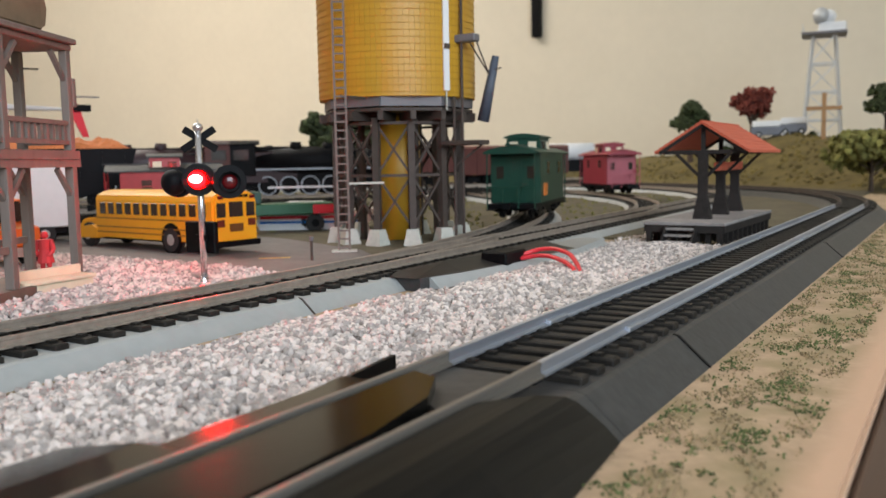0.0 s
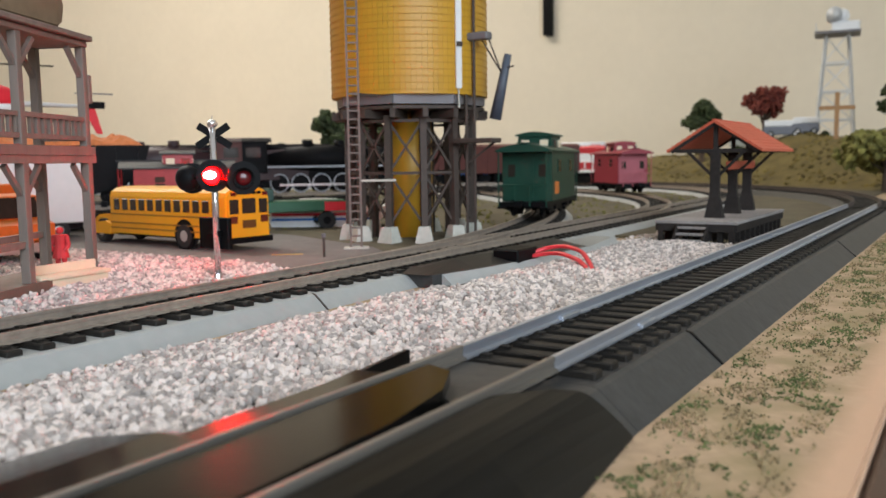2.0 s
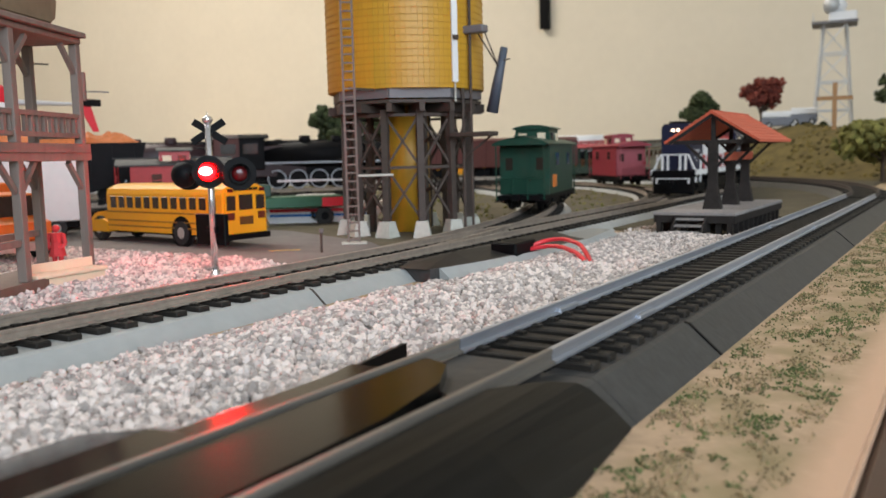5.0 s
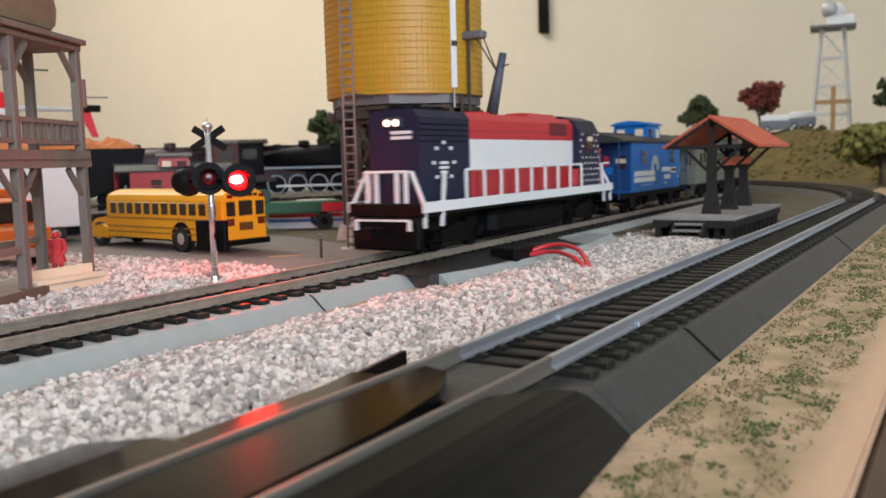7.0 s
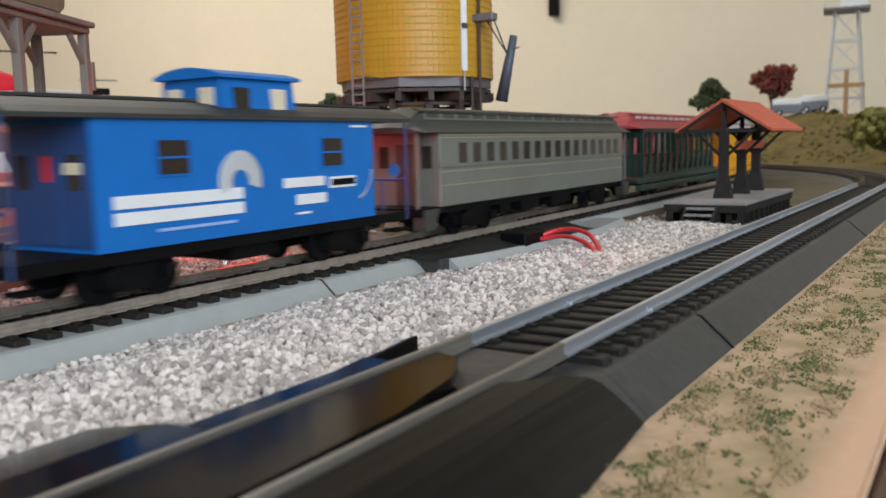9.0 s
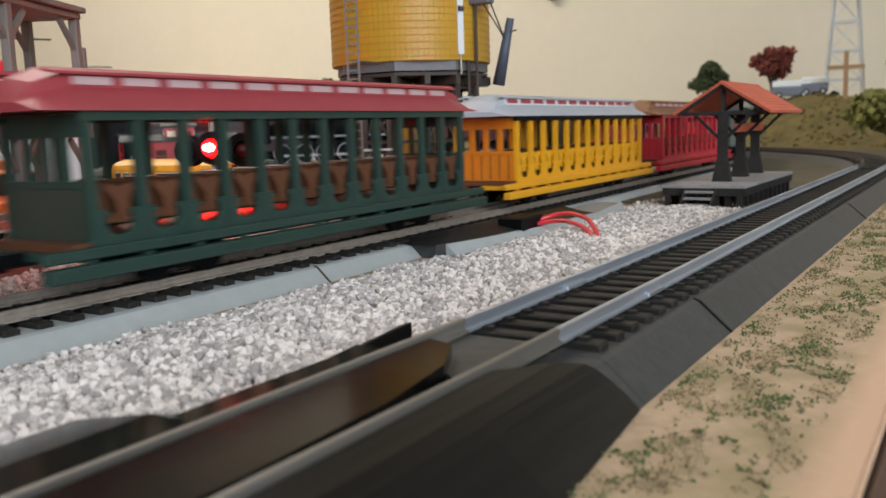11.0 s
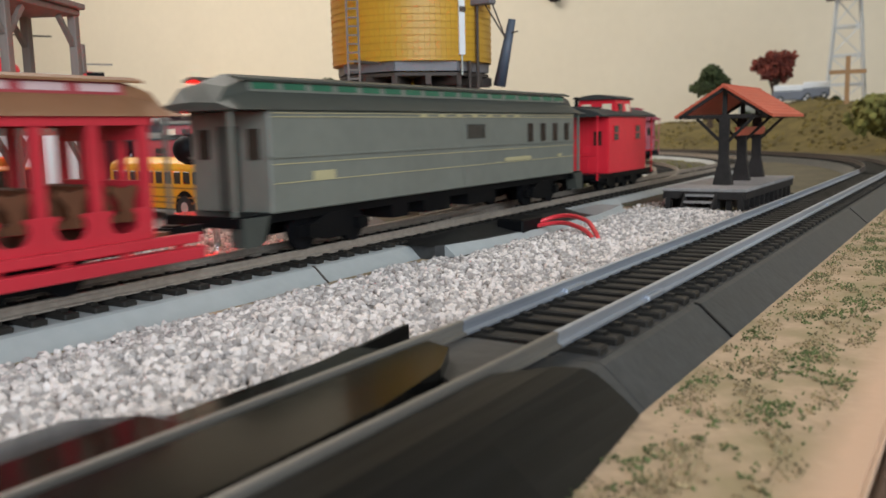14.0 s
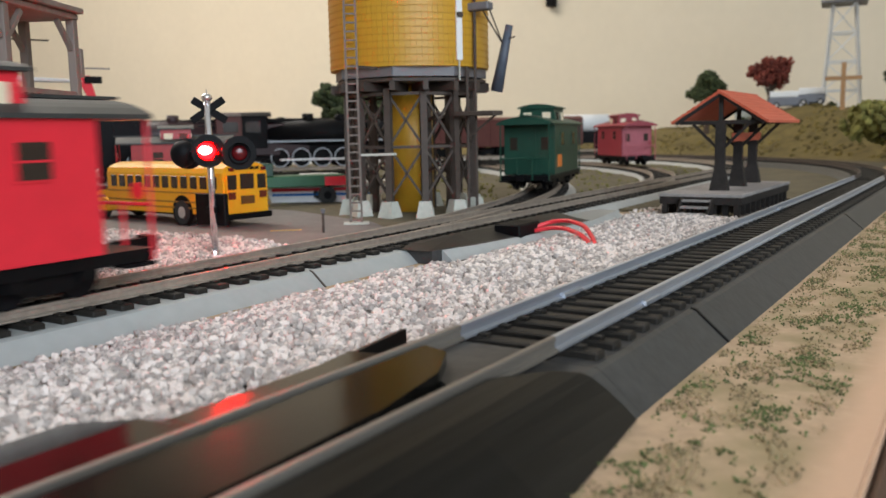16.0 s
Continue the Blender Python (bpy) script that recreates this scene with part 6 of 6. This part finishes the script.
YARD = 0.0165
far_rails("yard_track", 62, 37.0, 0.80, 0.006)
steam_loco(spot(41.6, 0.80, YARD, 0), "black steam locomotive with pale running boards in the yard", SOOT, SOOT)
steam_loco(spot(49.2, 0.80, YARD, 180), "black and maroon steam locomotive waiting in the yard", mat("maroon_black_paint", (0.035, 0.014, 0.018), 0.5, vary=0.2), BROWNBOX)
far_rails("rear_yard_track", 64, 49, 0.62, 0.006)
gondola(spot(56.3, 0.625, YARD, 0), "black hopper car heaped with orange load", SOOT, mat("orange_load", (0.55, 0.17, 0.05), 0.8, vary=0.3, scale=400, bump=0.5))
small = caboose("dark_red_caboose", "small dark red caboose in the yard", mat("dark_red_paint", (0.36, 0.022, 0.025), 0.5, vary=0.15), ROOFDARK, (-0.026, 0.026), (-0.009, 0.009), 0.0095, 0.0300, 0.009, ((0.008, 0.014), (-0.014, -0.008)), cup_top=0.0400)
small.matrix_basis = spot(49.4, 0.57, 0.0105, 0)
far_rails("caboose_track", 53, 45.5, 0.57)
far_rails("boxcar_track", 33, 24, 1.02, 0.006)
boxcar(spot(30.6, 1.02, YARD, 30), "dull brown boxcar behind the water tower", BROWNBOX)
boxcar(spot(26.8, 1.06, YARD, 12), "second dull brown boxcar partly hidden by cabooses", BROWNBOX)
far_rails("tank_car_track", 27, 20, 1.34, 0.006)
tk = thing("tank_car", spot(23.4, 1.34, YARD, 0), "white tank car far behind the cabooses", "freight car")
part("tank", rod(bmesh.new(), (-0.045, 0, 0.040), (0.045, 0, 0.040), 0.0130, 20), WHITE, tk, "", True)
part("frame", boxes(((-0.050, -0.010, 0.0095), (0.050, 0.010, 0.0275))), SOOT, tk)
truck(tk, 0.036, 0.024)
truck(tk, -0.036, 0.024)

# flat car with green and white load beside the bus
fl = thing("green_flat_car", spot(42.4, 0.56, 0.0, 10), "green flat wagon with a red and white end beside the road", "freight car")
part("deck", boxes(((-0.034, -0.012, 0.0120), (0.034, 0.012, 0.0190)), bevel=0.0006), mat("green_wagon_paint", (0.02, 0.10, 0.045), 0.5), fl)
part("red_end", boxes(((0.020, -0.0124, 0.0122), (0.034, -0.0118, 0.0180))), CABRED, fl)
part("crate", boxes(((-0.034, -0.010, 0.0192), (-0.012, 0.010, 0.0270)), bevel=0.0005), CABGREEN, fl)
for x in (-0.024, 0.022):
    for s in (-1, 1):
        wheel("wheel", 0.0060, 0.003, fl, (x, s * 0.008, 0.0060), SOOT)
bt = thing("white_boat", spot(39.9, 0.58, 0.0, -8), "plain white model boat lying on the soil", "boat")
bm = bmesh.new()
prism(bm, [(-0.040, 0.010), (-0.036, 0.0), (0.030, 0.0), (0.046, 0.014), (-0.040, 0.012)], -0.011, 0.011)
part("hull", bm, WHITE, bt)
part("cabin", boxes(((-0.020, -0.007, 0.012), (0.006, 0.007, 0.019)), bevel=0.001), WHITE, bt)
part("red_stripe", boxes(((-0.036, -0.0114, 0.0080), (0.034, -0.0110, 0.0100))), CABRED, bt)
part("blue_stripe", boxes(((-0.036, -0.0114, 0.0050), (0.030, -0.0110, 0.0065))), CABBLUE, bt)


def lorry(m, label, cab_paint, box_paint, size):
    c = thing("lorry", m, label, "truck")
    l, h = size
    part("cargo_box", boxes(((-l, -0.0140, 0.0100), (0.0, 0.0140, h)), bevel=0.0006), box_paint, c)
    part("cab", prism(bmesh.new(), [(0.002, 0.0070), (0.002, 0.0300), (0.016, 0.0290), (0.020, 0.0190), (0.028, 0.0170), (0.028, 0.0070)], -0.0130, 0.0130), cab_paint, c)
    part("windscreen", prism(bmesh.new(), [(0.0165, 0.0282), (0.0203, 0.0196), (0.0207, 0.0198), (0.0170, 0.0284)], -0.0110, 0.0110), WINDOW, c)
    plate("side_window", 0.006, 0.014, 0.0200, 0.0270, 0.0130, WINDOW, c)
    part("bumper", boxes(((0.028, -0.0135, 0.0050), (0.0300, 0.0135, 0.0090))), HUB, c)
    part("chassis", boxes(((-l, -0.009, 0.0060), (0.028, 0.009, 0.0099))), BLACK, c)
    for x in (0.020, -0.010, -l + 0.014, -l + 0.027):
        for s in (-1, 1):
            wheel("wheel", 0.0060, 0.0042, c, (x, s * 0.0115, 0.0060))
    return c


lorry(spot(61.0, 0.55, 0.0, 186), "white box truck standing behind the porch", WHITE, WHITE, (0.055, 0.046))
lorry(spot(60.2, 0.43, 0.0012, -62), "orange van truck with dark bumper behind the porch", ORANGE, ORANGE, (0.038, 0.034))

# helicopter on a display stand
hc = thing("helicopter", spot(59.2, 0.66, 0.0, 8), "red and white toy helicopter on a slim stand", "helicopter")
part("stand", rod(bmesh.new(), (-0.018, 0, 0.0), (-0.018, 0, 0.078), 0.0016, 8), BLACK, hc)
part("stand_foot", rod(bmesh.new(), (-0.018, 0, 0.0), (-0.018, 0, 0.003), 0.014, 16), BLACK, hc)
bm = bmesh.new()
bmesh.ops.create_uvsphere(bm, u_segments=20, v_segments=12, radius=1, matrix=pose(-0.018, 0, 0.089) @ Matrix.Diagonal((0.030, 0.011, 0.012, 1)))
part("cabin", bm, CABRED, hc, "", True)
bm = bmesh.new()
bmesh.ops.create_uvsphere(bm, u_segments=20, v_segments=10, radius=1, matrix=pose(-0.015, 0, 0.083) @ Matrix.Diagonal((0.028, 0.0108, 0.0075, 1)))
part("belly", bm, WHITE, hc, "", True)
part("tail_boom", rod(bmesh.new(), (0.006, 0, 0.0865), (0.055, 0, 0.0855), 0.0022, 10, 0.0010), SILVER, hc)
part("tail_fin", prism(bmesh.new(), [(0.050, 0.0895), (0.058, 0.0895), (0.064, 0.0660), (0.060, 0.0660), (0.052, 0.083)], -0.0010, 0.0010), CABRED, hc)
part("tail_rotor", boxes(((0.054, -0.0030, 0.0840), (0.066, -0.0016, 0.0890)), bevel=0.0005), BLACK, hc)
part("tail_blade", boxes(((0.046, -0.0022, 0.0940), (0.072, -0.0016, 0.0950))), SKIRT, hc)
part("rotor_mast", rod(bmesh.new(), (-0.018, 0, 0.100), (-0.018, 0, 0.113), 0.0014, 8), BLACK, hc)
part("rotor_blade", boxes(((-0.068, -0.002, 0.1125), (0.033, 0.002, 0.1132))), BLACK, hc)

# ---- the hill, its trees and towers ----
HCX, HCY = -0.58, 0.72
KX, KY, _ = spot(10.0, 1.49).translation


def hill_height(x, y):
    r = math.hypot(x - HCX, y - HCY)
    a = math.degrees(math.atan2(y - HCY, x - HCX))
    side = min(1.0, max(0.0, (95 - a) / 70))
    rise = min(1.0, max(0.0, (r - 0.66) / 0.20))
    rise = rise * rise * (3 - 2 * rise)
    n = noise.noise(Vector((x * 7, y * 7, 1))) * 0.008 + noise.noise(Vector((x * 30, y * 30, 2))) * 0.003
    knoll = 0.020 * math.exp(-((x - KX) ** 2 + (y - KY) ** 2) / 0.0072)
    return rise * (0.032 + 0.058 * side + n + knoll) + 0.0004


bm = bmesh.new()
n = 90
xs, ys = [-1.15 + 1.195 * i / n for i in range(n + 1)], [0.95 + 1.13 * j / n for j in range(n + 1)]
hv = [[bm.verts.new((x, y, hill_height(x, y))) for x in xs] for y in ys]
for j in range(n):
    for i in range(n):
        if max(hv[j][i].co.z, hv[j][i + 1].co.z, hv[j + 1][i].co.z, hv[j + 1][i + 1].co.z) > 0.0006:
            bm.faces.new((hv[j][i], hv[j][i + 1], hv[j + 1][i + 1], hv[j + 1][i]))
bmesh.ops.delete(bm, geom=[v for v in bm.verts if not v.link_faces], context="VERTS")
hill = solid("hill", bm, HILL, "brown and green turf-covered hill behind the track loop", "hill", "structure", smooth=True)


def hill_tufts(u, v, rng):
    x, y = -0.62 + 0.66 * u, 1.02 + 0.75 * v ** 1.3
    z = hill_height(x, y)
    if z < 0.004 or noise.noise(Vector((x * 18, y * 18, 5))) < -0.05:
        return None
    return x, y, z


stones("hill_flock", 4500, hill_tufts, 0.0034, mat("olive_hill_flock", (0.14, 0.105, 0.03), 0.95, vary=0.45, scale=300, island=1.0), "coarse olive and brown flock on the hill")


def on_hill(bearing, distance):
    m = spot(bearing, distance)
    m.translation.z = hill_height(m.translation.x, m.translation.y) - 0.001
    return m


def tree(m, label, leaf, height, spread, seed, squat=1.0):
    c = thing("tree", m, label, "tree")
    rng = np.random.default_rng(seed)
    bm = bmesh.new()
    rod(bm, (0, 0, 0), (0, 0, height * 0.55), height * 0.045, 8, height * 0.02)
    limbs = []
    for i in range(8):
        a = i * 2.4
        tip = (spread * 0.6 * math.cos(a), spread * 0.6 * math.sin(a), height * (0.55 + 0.3 * rng.random()))
        rod(bm, (0, 0, height * (0.25 + 0.03 * i)), tip, height * 0.015, 5, height * 0.005)
        limbs.append(tip)
    part("trunk", bm, BARK, c)
    ico = bmesh.new()
    bmesh.ops.create_icosphere(ico, subdivisions=1, radius=1.0)
    base = np.array([v.co for v in ico.verts])
    tris = np.array([[v.index for v in f.verts] for f in ico.faces])
    ico.free()
    vs, fs, k = [], [], 0
    clumps = [(*t, spread * 0.48) for t in limbs] + [(0, 0, height * 0.82, spread * 0.5)]
    for x, y, z, r in clumps:
        for _ in range(110):
            d = rng.normal(size=3)
            d = d / np.linalg.norm(d) * r * rng.uniform(0.45, 1.05) * np.array([1, 1, 0.75 * squat])
            s = spread * rng.uniform(0.05, 0.12)
            vs.append(base * rng.uniform(0.6, 1.3, (len(base), 1)) * s + np.array([x, y, z]) + d)
            fs.append(tris + k)
            k += len(base)
    me = bpy.data.meshes.new("crown")
    me.from_pydata(np.concatenate(vs).tolist(), [], np.concatenate(fs).tolist())
    me.materials.append(leaf)
    cr = new("crown", me)
    cr.parent = c
    return c


tree(on_hill(15.4, 1.52), "small dark green tree on the hill", LEAFG, 0.114, 0.032, 3)
tree(on_hill(11.7, 1.56), "rust-red autumn tree on the hill", LEAFR, 0.102, 0.034, 4)
tree(on_hill(4.2, 1.55), "dark green tree at the hill's edge", LEAFG, 0.100, 0.032, 5)
tree(spot(38.3, 0.93, 0.0005), "dark green tree behind the water tower", LEAFG, 0.100, 0.038, 6)
tree(spot(4.9, 1.10, 0.0), "low pale yellow-green bush at the hill's foot", LEAFY, 0.068, 0.048, 7, 0.9)
for i, (b, d, h) in enumerate(((13.2, 1.50, 0.012), (12.4, 1.49, 0.014), (9.2, 1.50, 0.012), (6.0, 1.50, 0.014), (5.0, 1.5, 0.016), (8.2, 1.49, 0.010))):
    tree(on_hill(b, d), "low dark shrub on the hill top", LEAFG, h, h * 0.7, 20 + i)

ob = thing("lookout_tower", on_hill(7.7, 1.66), "silver lattice beacon tower on the hill", "tower")
H = 0.195
for sx in (-1, 1):
    for sy in (-1, 1):
        part("leg", beam(bmesh.new(), (sx * 0.032, sy * 0.032, 0), (sx * 0.018, sy * 0.018, H), 0.0042), SILVER, ob)
for i in range(4):
    f, g = i / 4, (i + 1) / 4
    a, b2 = 0.032 - 0.014 * f, 0.032 - 0.014 * g
    for p, q in (((-1, -1), (1, -1)), ((1, -1), (1, 1)), ((1, 1), (-1, 1)), ((-1, 1), (-1, -1))):
        part("girt", beam(bmesh.new(), (p[0] * b2, p[1] * b2, H * g), (q[0] * b2, q[1] * b2, H * g), 0.0026), SILVER, ob)
        part("brace", beam(bmesh.new(), (p[0] * a, p[1] * a, H * f), (q[0] * b2, q[1] * b2, H * g), 0.0018), SILVER, ob)
part("platform", boxes(((-0.036, -0.036, H), (0.036, 0.036, H + 0.004))), SKIRT, ob)
for sx in (-1, 1):
    for sy in (-1, 1):
        part("rail_post", rod(bmesh.new(), (sx * 0.034, sy * 0.034, H + 0.004), (sx * 0.034, sy * 0.034, H + 0.018), 0.0009, 6), SILVER, ob)
part("beacon_base", boxes(((-0.010, -0.012, H + 0.004), (0.034, 0.012, H + 0.022)), bevel=0.002), WHITE, ob)
part("beacon_drum", rod(bmesh.new(), (-0.006, -0.016, H + 0.034), (-0.006, 0.016, H + 0.034), 0.0130, 18), SILVER, ob, "round silver beacon", True)
bm = bmesh.new()
bmesh.ops.create_uvsphere(bm, u_segments=16, v_segments=8, radius=0.013, matrix=pose(0.006, 0, H + 0.032))
part("beacon_cap", bm, WHITE, ob, "", True)
cx = thing("wooden_cross", on_hill(7.6, 1.43), "plain tan wooden cross on the hill", "cross")
part("upright", boxes(((-0.0033, -0.003, 0), (0.0033, 0.003, 0.070))), CROSSWOOD, cx)
part("crossbar", boxes(((-0.025, -0.0032, 0.044), (0.025, 0.0032, 0.0500))), CROSSWOOD, cx)
for bearing, w in ((10.6, 0.030), (9.3, 0.020)):
    v = thing("parked_van", on_hill(bearing, 1.49), "white-roofed van parked on the hill", "van", "vehicles on the hill")
    part("body", boxes(((-w, -0.012, 0.004), (w, 0.012, 0.018)), bevel=0.0015), mat("grey_van_paint", (0.16, 0.17, 0.20), 0.4), v)
    part("roof", boxes(((-w * 0.95, -0.011, 0.0181), (w * 0.95, 0.011, 0.0275)), bevel=0.0012), WHITE, v, "bright white roof")
    for x in (-w * 0.6, w * 0.6):
        for s in (-1, 1):
            wheel("wheel", 0.0055, 0.004, v, (x, s * 0.0105, 0.0055))
shed = thing("grey_shed", on_hill(12.6, 1.53), "low grey shed on the hill top", "shed")
part("walls", boxes(((-0.030, -0.014, 0.0), (0.026, 0.014, 0.012))), CONCRETE, shed)
part("roof", prism(bmesh.new(), [(-0.016, 0.012), (0, 0.019), (0.016, 0.012)], -0.032, 0.028, "x"), SKIRT, shed)


# ---- what moves ----
def motions():
    for ob, middle, reach in TRAIN:
        walk(ob, [(0.25 * i, car_pose(middle, reach, 0.25 * i)) for i in range(65)])
    rows, lamp, flip = [], 0, 0.53
    place = [pose(x, y - 0.0008, z) for x, y, z in LAMPS]
    rows.append((0.0, place[0]))
    while flip < 16.0:
        rows += [(flip - 1 / 60, place[lamp]), (flip + 1 / 60, place[1 - lamp])]
        lamp, flip = 1 - lamp, flip + 0.777
    rows.append((16.0, place[lamp]))
    walk(bulb, rows)
    back = [pose(x - 0.0044, y + 0.0039, 0.0378) for x, y in REARS]
    walk(rear_bulb, [(t, back[place.index(m)]) for t, m in rows])


motions()
